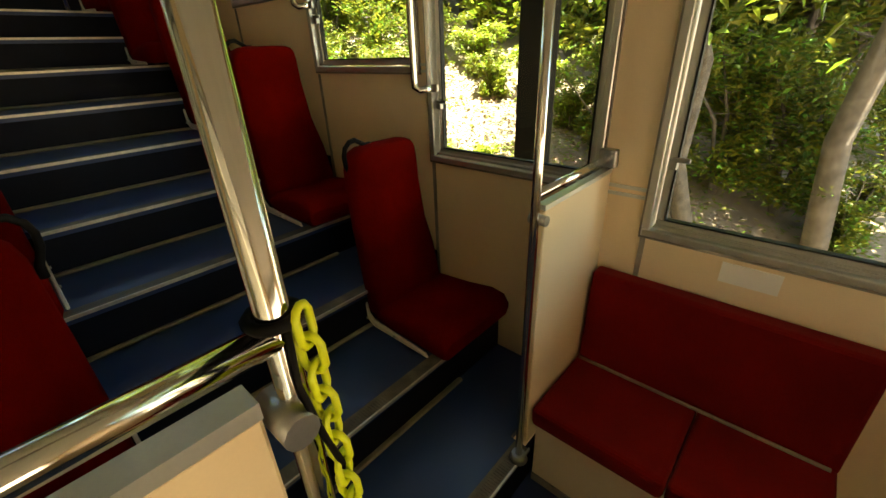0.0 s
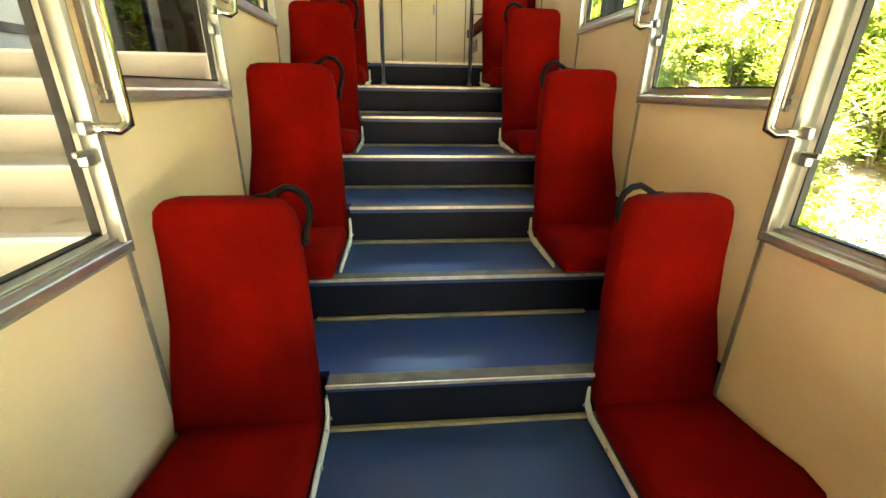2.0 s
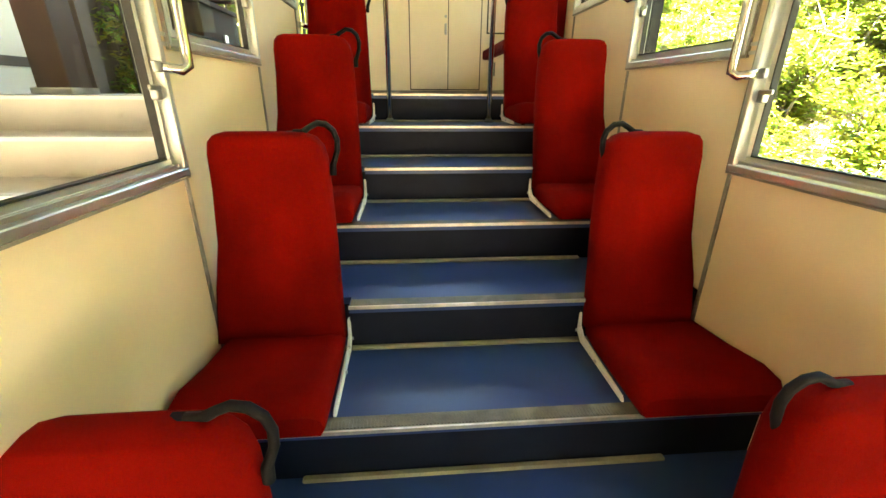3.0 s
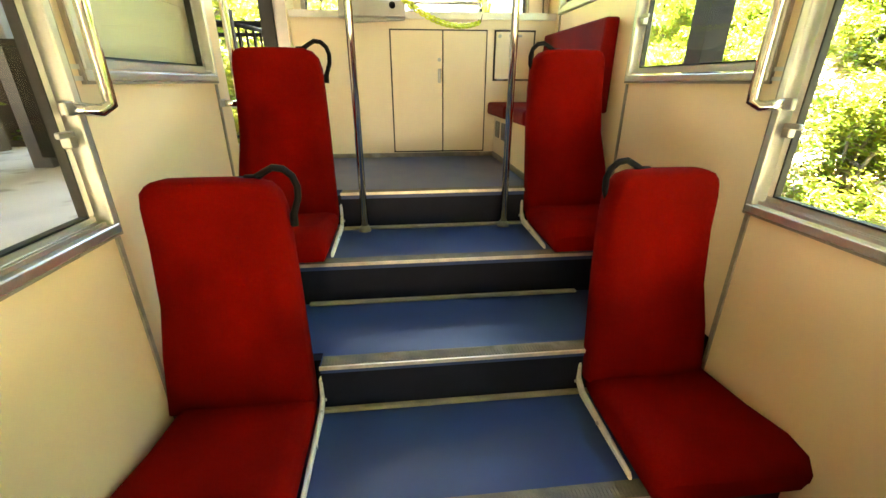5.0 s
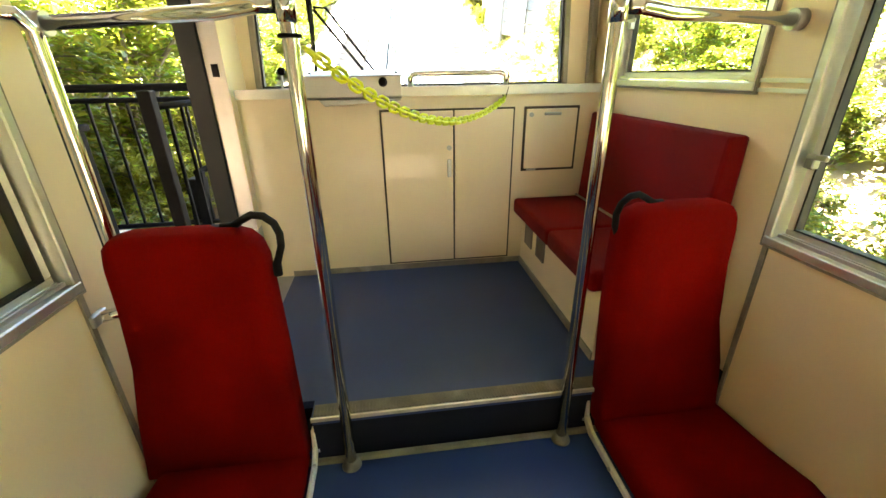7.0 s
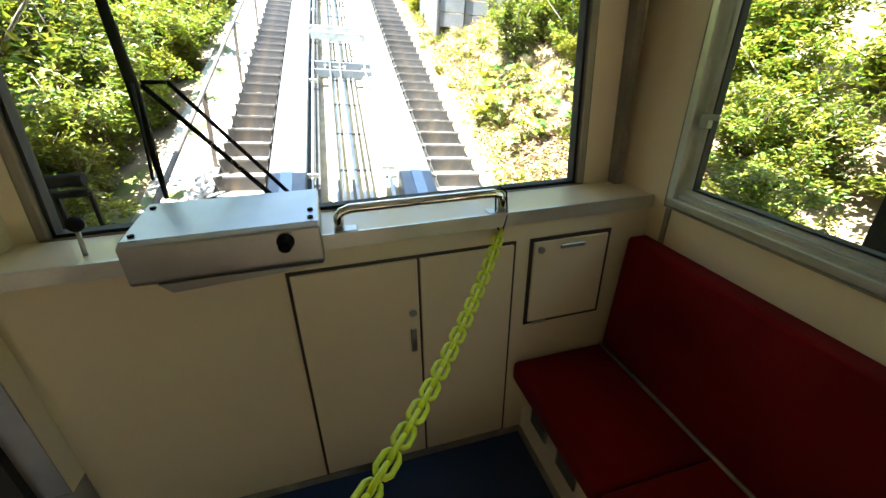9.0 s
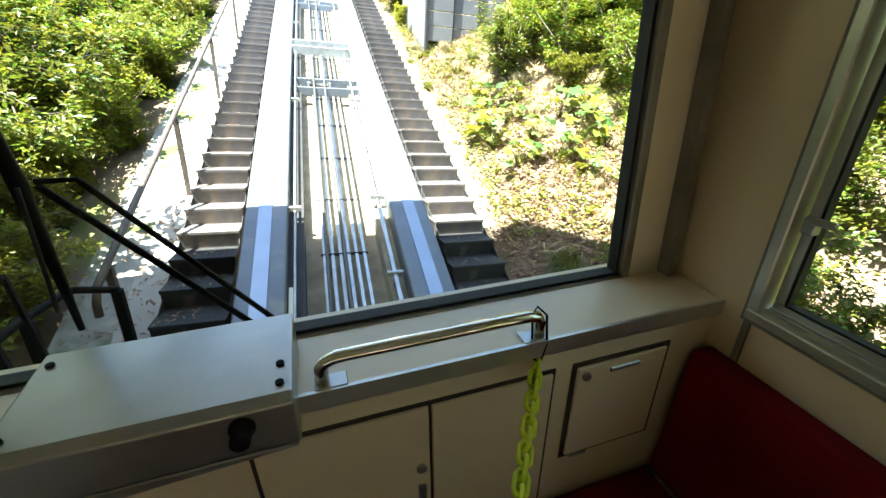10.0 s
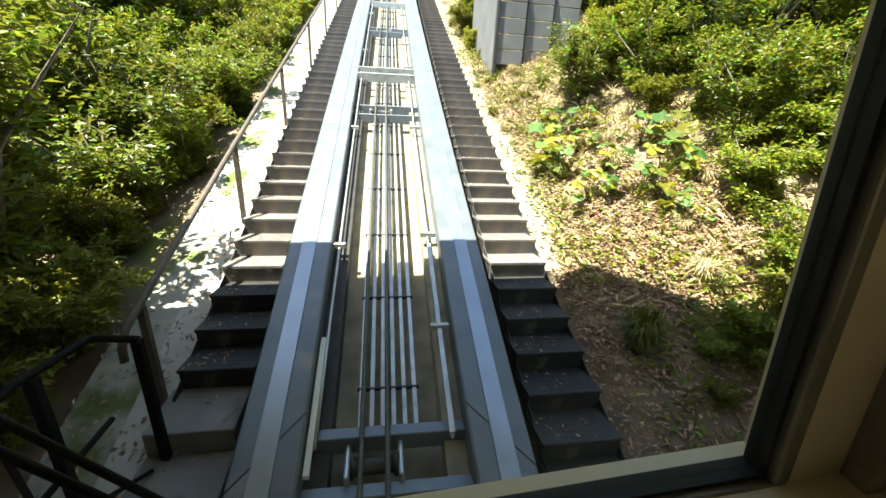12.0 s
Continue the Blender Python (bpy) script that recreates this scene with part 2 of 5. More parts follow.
# ---- mesh helpers ----
def box(bm, x0, x1, y0, y1, z0, z1, m=None):
    vs = [bm.verts.new((x, y, z)) for x in (x0, x1) for y in (y0, y1) for z in (z0, z1)]
    if m:
        for v in vs:
            v.co = m @ v.co
    for f in ((0, 1, 3, 2), (4, 6, 7, 5), (0, 4, 5, 1), (2, 3, 7, 6), (0, 2, 6, 4), (1, 5, 7, 3)):
        bm.faces.new([vs[i] for i in f])
    return vs


def tube(bm, pts, r, n=10, closed=False):
    pts = [Vector(p) for p in pts]
    rings = []
    last = None
    for i, p in enumerate(pts):
        if closed:
            d = (pts[(i + 1) % len(pts)] - pts[i - 1]).normalized()
        else:
            d = (pts[min(i + 1, len(pts) - 1)] - pts[max(i - 1, 0)]).normalized()
        if last is None:
            u = d.orthogonal().normalized()
        else:
            u = (last - last.dot(d) * d).normalized()
        last = u
        w = d.cross(u)
        rr = r[i] if isinstance(r, (list, tuple)) else r
        rings.append([bm.verts.new(p + rr * (math.cos(a) * u + math.sin(a) * w)) for a in [2 * math.pi * k / n for k in range(n)]])
    m = len(rings)
    for i in range(m if closed else m - 1):
        a, b = rings[i], rings[(i + 1) % m]
        for k in range(n):
            f = bm.faces.new((a[k], a[(k + 1) % n], b[(k + 1) % n], b[k]))
            f.smooth = True
    if not closed:
        bm.faces.new(rings[0][::-1])
        bm.faces.new(rings[-1])


def prism(bm, outline, axis, a0, a1):
    """Extrudes a closed outline of (u, v) along an axis: 'x' takes (y, z), 'y' takes (x, z), 'z' takes (x, y)."""
    def at(u, v, w):
        return {"x": (w, u, v), "y": (u, w, v), "z": (u, v, w)}[axis]
    lo = [bm.verts.new(at(u, v, a0)) for u, v in outline]
    hi = [bm.verts.new(at(u, v, a1)) for u, v in outline]
    bm.faces.new(lo)
    bm.faces.new(hi[::-1])
    for i in range(len(lo)):
        j = (i + 1) % len(lo)
        bm.faces.new((lo[i], hi[i], hi[j], lo[j]))


def bevel(bm, width, seg=2, angle=0.6):
    bmesh.ops.recalc_face_normals(bm, faces=bm.faces)
    es = [e for e in bm.edges if len(e.link_faces) == 2 and e.calc_face_angle(0) > angle]
    bmesh.ops.bevel(bm, geom=es, offset=width, segments=seg, profile=0.5, affect="EDGES", clamp_overlap=True)


def thing(name, loc=(0, 0, 0), label="", category="", group="", kind=""):
    ob = new(name)
    ob.empty_display_size = 0.1
    ob.location = loc
    return tagged(ob, label, category, group, kind)


def part(name, bm, material, parent=None, label="", smooth=False):
    """Links a bmesh, given in world places, as one mesh object under its parent."""
    bmesh.ops.recalc_face_normals(bm, faces=bm.faces)
    me = bpy.data.meshes.new(name)
    bm.to_mesh(me)
    bm.free()
    if smooth:
        for p in me.polygons:
            p.use_smooth = True
    me.materials.append(material)
    ob = new(name, me)
    if parent is not None:
        ob.parent = parent
        root = parent
        while root.parent is not None:
            root = root.parent
        if parent is root and root.type == "EMPTY":
            ob.matrix_parent_inverse = Matrix.Translation(-root.location)
    if label:
        ob["label"] = label
    return ob


def boxpart(name, dims, material, parent=None, label="", bev=0.0, seg=2):
    bm = bmesh.new()
    box(bm, *dims)
    if bev:
        bevel(bm, bev, seg)
    return part(name, bm, material, parent, label)


def tubepart(name, pts, r, material, parent=None, label="", n=12):
    bm = bmesh.new()
    tube(bm, pts, r, n)
    return part(name, bm, material, parent, label)


def solid(name, bm, material, label, category, kind="", group=""):
    return tagged(part(name, bm, material), label, category, group, kind)


# ---- car body ----
XL, XR = -1.085, 0.765          # inner faces of the side walls
T, R = 0.4234, 0.188              # tread and riser
Y0 = -1.027                    # landing edge
ROWS = 5
WY, WZ = -1.058, 0.528           # uphill lower corner of the topmost row window
WW, WH = 0.772, 0.97
LOW = -11 * R                     # lower landing floor
YEND = -6.9                    # lower end of the car

AX0, AX1, SIDE_SET = -0.612, 0.345, 0.075   # the aisle between the seats


def nosing(k):
    return Y0 - T * k, -R * k


def make_stairs():
    st = thing("staircase", (-0.13, -4.9, LOW), "blue vinyl stairs with dark risers and worn nosings", "stairs", kind="structure")
    for k in range(1, 11):
        y1, z1 = nosing(k)
        back = nosing(k - 1)[0]
        rec = SIDE_SET if k % 2 == 0 else 0.0          # treads behind the seat backs start further back
        rec_b = SIDE_SET if k % 2 == 1 else 0.0
        for x0, x1, f0, f1 in ((XL, AX0, rec, rec_b), (AX0, AX1, 0, 0), (AX1, XR, rec, rec_b)):
            boxpart("tread", (x0, x1, y1 + 0.008 + f0, back + 0.02 + f1, z1 - 0.03, z1), BLUE, st)
            boxpart("riser", (x0, x1, back + 0.012 + f1, back + 0.03 + f1, z1 - 0.02, z1 + R - 0.02), NAVY, st)
        bm = bmesh.new()
        wide = 0.11 if k % 2 == 0 else 0.06
        box(bm, AX0 - wide, AX1 + wide, back - 0.016, back + 0.011, z1 + 0.001, z1 + 0.016)
        bevel(bm, 0.006, 1)
        part("cove_strip", bm, STRIP, st)
        make_nosing(st, y1, z1, k % 2 == 1)
    make_nosing(st, *nosing(0), False)
    boxpart("riser", (XL, XR, nosing(10)[0] + 0.012, nosing(10)[0] + 0.03, LOW, LOW + R - 0.032), NAVY, st)


def make_nosing(st, y, z, full):
    bm = bmesh.new()
    wide = 0.11 if full else -0.005
    count = int((AX1 - AX0 + 2 * wide) / 0.011)
    for i in range(count):
        xx = AX0 - wide + 0.003 + i * 0.011
        box(bm, xx, xx + 0.0062, y + 0.010, y + 0.046, z + 0.001, z + 0.0048)
    box(bm, AX0 - wide, AX1 + wide, y + 0.004, y + 0.06, z - 0.002, z + 0.0025)
    part("nosing_strip", bm, NOSE, st)
    bm = bmesh.new()
    box(bm, XL if full else AX0, XR if full else AX1, y - 0.003, y + 0.004, z - 0.009, z + 0.004)
    part("nosing_edge", bm, NOSE_EDGE, st)


make_stairs()
tagged(boxpart("floor_upper_landing", (-0.86, XR, Y0 + SIDE_SET + 0.008, 0.0, -0.03, 0.0), BLUE), "scuffed blue vinyl floor of the upper landing", "floor", kind="structure")
tagged(boxpart("floor_landing_edge", (AX0, AX1, Y0 + 0.008, Y0 + SIDE_SET + 0.008, -0.03, 0.0), BLUE), "scuffed blue vinyl floor at the landing edge", "floor", kind="structure")
tagged(boxpart("floor_door_step", (XL - 0.06, -0.86, Y0 + SIDE_SET + 0.008, 0.0, -0.03, 0.002), STEEL), "grey metal doorway step plate in the floor", "threshold", kind="structure")
tagged(boxpart("floor_lower_landing", (XL, XR, YEND, nosing(10)[0] + 0.03, LOW - 0.03, LOW), BLUE), "dark blue vinyl floor of the lower landing", "floor", kind="structure")


def ceiling_z(y):
    return 2.22 + min(0, (y + 0.6)) * (R / T)


def window_rows(side):
    rows = [(WY - 2 * T * k - WW, WY - 2 * T * k, WZ - 2 * R * k, True) for k in range(ROWS)]
    rows.append((-6.3, -5.403, -1.096, True))
    if side > 0:
        rows.insert(0, (-0.86, -0.083, 0.936, True))
    return rows


def make_wall(side):
    name = "wall_right" if side > 0 else "wall_left"
    xi = XR if side > 0 else XL
    x0, x1 = (xi, xi + 0.05) if side > 0 else (xi - 0.05, xi)
    root = thing(name, (xi, -3, -2.2), "cream laminate side wall with stepped window openings", "wall", kind="structure")
    wins = window_rows(side)
    spans = []
    top = 0.2 if side > 0 else -0.92
    cur = top
    for y0, y1, zb, _ in wins:
        if cur - y1 > 0.001:
            spans.append((y1, cur, None))
        spans.append((y0, y1, zb))
        cur = y0
    spans.append((YEND, cur, None))
    for y0, y1, zb in spans:
        fl = -3.2 if y1 < -0.5 else -0.1
        cz0, cz1 = ceiling_z(y0) + 0.05, ceiling_z(y1) + 0.05
        bm = bmesh.new()
        if zb is None:
            prism(bm, [(y0, fl), (y1, fl), (y1, cz1), (y0, cz0)], "x", x0, x1)
        else:
            box(bm, x0, x1, y0, y1, fl, zb)
            prism(bm, [(y0, zb + WH), (y1, zb + WH), (y1, max(cz1, zb + WH + 0.02)), (y0, max(cz0, zb + WH + 0.01))], "x", x0, x1)
        part("wall_panel", bm, CREAM, root)
    for y0, y1, zb, _ in wins:
        bm = bmesh.new()
        s = -side
        xa, xb = sorted((xi, xi + s * 0.006))
        box(bm, xa, xb, y1 - 0.004, y1 + 0.012, zb - 0.95, zb - 0.03)
        part("panel_joint_strip", bm, COVE, root)
    for (ya, _, za, _), (_, yb, _, _) in zip(wins, wins[1:]):
        if ya - yb > 0.05:
            bm = bmesh.new()
            xa, xb = sorted((xi, xi - side * 0.007))
            for dz in (-0.018, 0.008):
                box(bm, xa, xb, yb + 0.02, ya - 0.02, za + dz, za + dz + 0.011)
            part("moulding", bm, ALU, root)
    return root


make_wall(1)
make_wall(-1)


def frame_ring(bm, x0, x1, y0, y1, z0, z1, w):
    box(bm, x0, x1, y0, y1, z0, z0 + w)
    box(bm, x0, x1, y0, y1, z1 - w, z1)
    box(bm, x0, x1, y0, y0 + w, z0 + w, z1 - w)
    box(bm, x0, x1, y1 - w, y1, z0 + w, z1 - w)


def make_window(side, y0, y1, zb, latch=True):
    xi = XR if side > 0 else XL
    s = -side
    w = thing("side_window", (xi, (y0 + y1) / 2, zb), "aluminium-framed sliding window in the cream wall", "window", "side windows", "structure")
    def xs(a, b):
        return sorted((xi + s * a, xi + s * b))
    bm = bmesh.new()
    frame_ring(bm, *xs(-0.055, 0.016), y0 - 0.012, y1 + 0.012, zb - 0.018, zb + WH + 0.018, 0.025)
    bevel(bm, 0.003, 1)
    part("outer_frame", bm, ALU, w)
    bm = bmesh.new()
    frame_ring(bm, *xs(0.0, 0.012), y0 - 0.018, y1 + 0.018, zb - 0.026, zb + WH + 0.026, 0.008)
    part("trim_edge", bm, COVE, w)
    bm = bmesh.new()
    for a in (0.0, 0.014):
        box(bm, *xs(-0.002 - a, 0.004 - a), y0 + 0.02, y1 - 0.02, zb + 0.012, zb + 0.022)
    part("sill_track", bm, ALU, w)
    bm = bmesh.new()
    frame_ring(bm, *xs(-0.042, -0.016), y0 + 0.02, y1 - 0.02, zb + 0.014, zb + WH - 0.014, 0.024)
    bevel(bm, 0.003, 1)
    sash = part("sash", bm, ALU, w)
    bm = bmesh.new()
    frame_ring(bm, *xs(-0.036, -0.014), y0 + 0.044, y1 - 0.044, zb + 0.038, zb + WH - 0.038, 0.005)
    part("rubber_seal", bm, RUBBER, w)
    bm = bmesh.new()
    box(bm, *xs(-0.032, -0.027), y0 + 0.04, y1 - 0.04, zb + 0.034, zb + WH - 0.034)
    g = part("pane", bm, GLASS, w)
    g.visible_shadow = False
    boxpart("transom", (*xs(-0.044, -0.012), y0 + 0.044, y1 - 0.044, zb + 0.66, zb + 0.685), ALU, w, bev=0.003, seg=1)
    if latch:
        bm = bmesh.new()
        box(bm, *xs(-0.016, 0.006), y1 - 0.052, y1 - 0.026, zb + 0.21, zb + 0.245)
        box(bm, *xs(0.0, 0.010), y1 - 0.085, y1 - 0.03, zb + 0.235, zb + 0.25)
        bevel(bm, 0.003, 1)
        part("latch", bm, STEEL, w)
    return w


for sd in (1, -1):
    for y0, y1, zb, _ in window_rows(sd):
        make_window(sd, y0, y1, zb, sd > 0 or zb < 0.3)


def make_grab_bar(side, y, zb):
    xi = XR if side > 0 else XL
    s = -side
    g = thing("grab_bar", (xi, y, zb), "upright chrome grab bar on the cream wall", "grab bar", "wall grab bars")
    x = xi + s * 0.062
    pts = [(xi + s * 0.012, y - 0.055, zb + 0.012), (xi + s * 0.05, y - 0.02, zb + 0.005), (x, y, zb + 0.018), (x, y, zb + 0.05), (x, y, zb + 0.66), (xi + s * 0.05, y - 0.02, zb + 0.69), (xi + s * 0.012, y - 0.055, zb + 0.69)]
    tubepart("bar", pts, 0.0155, CHROME, g)
    for zz in (zb + 0.012, zb + 0.69):
        bm = bmesh.new()
        xa, xb = sorted((xi, xi + s * 0.016))
        box(bm, xa, xb, y - 0.085, y - 0.03, zz - 0.016, zz + 0.016)
        bevel(bm, 0.003, 1)
        part("mounting_plate", bm, STEEL, g)


for sd in (1, -1):
    for k in range(ROWS - 1):
        make_grab_bar(sd, WY - 2 * T * k - WW - 0.035, WZ - 2 * R * k - 0.09)
make_grab_bar(-1, -0.975, 0.41)

# ceiling and ends
bm = bmesh.new()
prism(bm, [(0.25, 2.22), (-0.6, 2.22), (YEND, ceiling_z(YEND)), (YEND, ceiling_z(YEND) + 0.08), (-0.6, 2.30), (0.25, 2.30)], "x", XL - 0.05, XR + 0.05)
solid("ceiling", bm, CEIL, "plain white sloping car ceiling", "ceiling", "structure")
bm = bmesh.new()
box(bm, XL, XR, YEND - 0.06, YEND, -2.5, -1.15)
box(bm, XL, XR, YEND - 0.06, YEND, -0.65, ceiling_z(YEND) + 0.05)
box(bm, XL, XL + 0.12, YEND - 0.06, YEND, -1.15, -0.65)
box(bm, XR - 0.12, XR, YEND - 0.06, YEND, -1.15, -0.65)
solid("wall_lower_end", bm, CREAM, "cream lower end wall with a wide window opening", "wall", "structure")


# ---- seats ----
def make_seat(mirror):
    """Seat built about its aisle-side back corner: aisle edge at x = 0, wall at x = 0.44; faces -y."""
    s = -1 if mirror else 1
    seat = thing("passenger_seat", (0, 0, 0), "red plush high-backed seat with black loop handle, facing downhill", "seat", "passenger seats")
    # backrest
    bm = bmesh.new()
    prof = [(0.0, 0.05), (0.003, 0.45), (0.006, 0.60), (0.009, 0.685), (0.02, 0.725), (0.042, 0.749), (0.075, 0.76), (0.14, 0.764), (0.24, 0.764), (0.30, 0.763), (0.327, 0.756), (0.343, 0.738), (0.350, 0.70), (0.353, 0.60), (0.368, 0.42), (0.40, 0.26), (0.43, 0.05)]
    rings = []
    for y, inset, bulge in ((0.0, 0.012, 0.0), (-0.012, 0.003, 0.0), (-0.04, 0.0, 0.0), (-0.075, 0.004, 0.0), (-0.092, 0.02, 0.0)):
        ring = []
        cx, cz = 0.2, 0.4
        for x, z in prof:
            lean = 0.05 * (z - 0.05) / 0.7
            fx = x + (cx - x) * inset * 4 if inset else x
            fz = z + (cz - z) * inset * 2 if inset else z
            taper = min(1, max(0, (z - 0.2) / 0.3))
            ring.append(bm.verts.new((s * fx * (1.08 if mirror else 1.0) - (0 if mirror else 0.03 * taper), y + lean * 0.3, fz)))
        rings.append(ring)
    n = len(prof)
    for a, b in zip(rings, rings[1:]):
        for i in range(n):
            j = (i + 1) % n
            bm.faces.new((a[i], a[j], b[j], b[i])).smooth = True
    bm.faces.new(rings[0])
    front = rings[-1]
    c1 = [bm.verts.new((v.co.x + (s * 0.2 - v.co.x) * 0.28, v.co.y - 0.008, v.co.z + (0.4 - v.co.z) * 0.2)) for v in front]
    c2 = [bm.verts.new((v.co.x + (s * 0.2 - v.co.x) * 0.7, v.co.y - 0.004 + 0.012, v.co.z + (0.4 - v.co.z) * 0.6)) for v in front]
    for a, b in ((front, c1), (c1, c2)):
        for i in range(n):
            j = (i + 1) % n
            bm.faces.new((a[i], a[j], b[j], b[i])).smooth = True
    bm.faces.new(c2).smooth = True
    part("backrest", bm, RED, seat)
    # seat cushion
    bm = bmesh.new()
    ys = [-0.05, -0.12, -0.25, -0.37, -0.435, -0.46]
    tops = [0.085, 0.092, 0.105, 0.118, 0.108, 0.07]
    bots = [0.01, 0.0, -0.002, -0.004, -0.004, 0.008]
    rings = []
    for y, zt, zb in zip(ys, tops, bots):
        flare = 0.0 if y > -0.3 else 0.012
        sec = [(0.012, zb), (0.002, zb + 0.02), (0.0, zt - 0.035), (0.012, zt - 0.008), (0.05, zt), (0.22, zt - 0.006), (0.39, zt), (0.415 + flare, zt - 0.012), (0.422 + flare, zt - 0.04), (0.422, zb + 0.02), (0.41, zb)]
        rings.append([bm.verts.new((s * x * (1.0 if mirror else 1.045), y * 1.07, z)) for x, z in sec])
    for a, b in zip(rings, rings[1:]):
        for i in range(len(a)):
            j = (i + 1) % len(a)
            bm.faces.new((a[i], a[j], b[j], b[i])).smooth = True
    bm.faces.new(rings[0])
    bm.faces.new(rings[-1][::-1])
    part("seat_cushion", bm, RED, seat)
    # aisle-side bracket
    bm = bmesh.new()
    prism(bm, [(0.015, 0.095), (-0.015, 0.10), (-0.027, 0.045), (-0.065, 0.02), (-0.385, 0.004), (-0.40, -0.013), (-0.365, -0.013), (-0.055, -0.012), (0.01, 0.03)], "x", s * -0.016, s * -0.003)
    bevel(bm, 0.003, 1)
    br = part("side_bracket", bm, WHITE_METAL, seat, "chipped white metal side bracket")
    for yy, zz in ((-0.002, 0.075), (-0.015, 0.02), (-0.2, 0.002)):
        bm = bmesh.new()
        tube(bm, [(s * -0.022, yy, zz), (s * -0.012, yy, zz)], 0.006, 8)
        part("bolt", bm, STEEL, br)
    for yy in (-0.13, -0.40):
        for xx in (0.05, 0.36):
            bm = bmesh.new()
            tube(bm, [(s * xx, yy, 0.01), (s * xx, yy, -0.015)], 0.014, 8)
            part("leg", bm, IRON, seat)
    boxpart("back_pan", tuple(sorted((s * 0.40, s * 0.43))) + (-0.06, 0.02, 0.06, 0.2), BLACK, seat)
    # handle
    arc = [(s * 0.115, -0.01, 0.757), (s * 0.085, -0.012, 0.759), (s * 0.06, -0.015, 0.775), (s * 0.03, -0.02, 0.79), (s * 0.0, -0.022, 0.786), (s * -0.024, -0.022, 0.765), (s * -0.034, -0.022, 0.735), (s * -0.032, -0.022, 0.70), (s * -0.02, -0.022, 0.668), (s * -0.012, -0.02, 0.65), (s * -0.01, -0.02, 0.615)]
    arc = [(s * 0.115 + (x - s * 0.115) * 0.93, y, 0.757 + (z - 0.757) * 0.9) for x, y, z in arc]
    tubepart("handle", arc, [0.011, 0.0105, 0.009, 0.0092, 0.0095, 0.0095, 0.0095, 0.0095, 0.0095, 0.011, 0.0115], BLACK, seat, "black plastic loop handle", 10)
    bm = bmesh.new()
    box(bm, *sorted((s * 0.085, s * 0.145)), -0.024, 0.006, 0.748, 0.762)
    bevel(bm, 0.004, 1)
    part("handle_mount", bm, BLACK, seat)
    for ob in seat.children_recursive:
        ob.data.transform(Matrix.Diagonal((1, 1, 1.06, 1)))
    return seat


SEAT_Y, SEAT_Z = -1.0, -0.165
seat_r, seat_l = make_seat(False), make_seat(True)
seat_r.matrix_basis = pose(0.318, SEAT_Y, SEAT_Z)
seat_l.matrix_basis = pose(-0.626, SEAT_Y, SEAT_Z)
for k in range(1, ROWS):
    for proto, x in ((seat_r, 0.318), (seat_l, -0.626)):
        copy_thing(proto, pose(x, SEAT_Y - 2 * T * k, SEAT_Z - 2 * R * k))


# ---- upper landing ----
def make_front():
    fp = thing("wall_front", (0, 0, 0), "cream front bulkhead below the windscreen", "wall", kind="structure")
    boxpart("bulkhead_panel", (XL, XR, 0.0, 0.05, 0, 0.893), CREAM_DOOR, fp)
    boxpart("kick_strip", (-0.86, 0.372, -0.004, 0.0, 0.0, 0.03), COVE, fp)
    boxpart("sill_shelf", (-1.0, XR - 0.002, -0.006, 0.25, 0.893, 0.923), CREAM_DOOR, fp)
    boxpart("sill_edge", (-1.0, XR - 0.002, -0.014, -0.006, 0.886, 0.927), ALU, fp)
    boxpart("sill_front_fill", (XL, XR, 0.20, 0.25, -0.3, 0.893), CREAM_DOOR, fp)
    # corner pillars
    bm = bmesh.new()
    box(bm, 0.628, XR + 0.05, 0.17, 0.25, 0.923, 2.27)
    part("pillar", bm, CREAM_DOOR, fp)
    bm = bmesh.new()
    box(bm, XL - 0.05, -0.93, 0.17, 0.25, 0.923, 2.27)
    part("pillar", bm, CREAM_DOOR, fp)
    boxpart("corner_strip", (XR - 0.04, XR - 0.012, 0.13, 0.169, 0.923, 2.2), COVE, fp)
    boxpart("header", (-0.93, 0.628, 0.17, 0.25, 1.86, 2.27), CREAM_DOOR, fp)
    ws = thing("windscreen", (-0.12, 0.2, 0.9), "wide front windscreen in a grey frame", "window", kind="structure")
    bm = bmesh.new()
    x0, x1, z0, z1, w = -0.93, 0.628, 0.898, 1.86, 0.028
    for d in ((x0, x1, z0, z0 + w), (x0, x1, z1 - w, z1), (x0, x0 + w, z0 + w, z1 - w), (x1 - w, x1, z0 + w, z1 - w)):
        box(bm, d[0], d[1], 0.165, 0.225, d[2], d[3])
    bevel(bm, 0.005, 2)
    part("frame", bm, FRAME, ws)
    bm = bmesh.new()
    x0, x1, z0, z1, w = x0 + w, x1 - w, z0 + w, z1 - w, 0.009
    for d in ((x0, x1, z0, z0 + w), (x0, x1, z1 - w, z1), (x0, x0 + w, z0 + w, z1 - w), (x1 - w, x1, z0 + w, z1 - w)):
        box(bm, d[0], d[1], 0.18, 0.215, d[2], d[3])
    part("rubber_seal", bm, RUBBER, ws)
    g = boxpart("pane", (x0 + w, x1 - w, 0.195, 0.201, z0 + w, z1 - w), GLASS, ws)
    g.visible_shadow = False
    for ob in ws.children[:] + fp.children[:]:
        # the end of the car narrows upwards
        for v in ob.data.vertices:
            if v.co.z > 0.93 and ob.name[:6] != "header" and abs(v.co.x) < 0.95:
                v.co.x -= math.copysign(0.055, v.co.x) * (v.co.z - 0.923)


make_front()


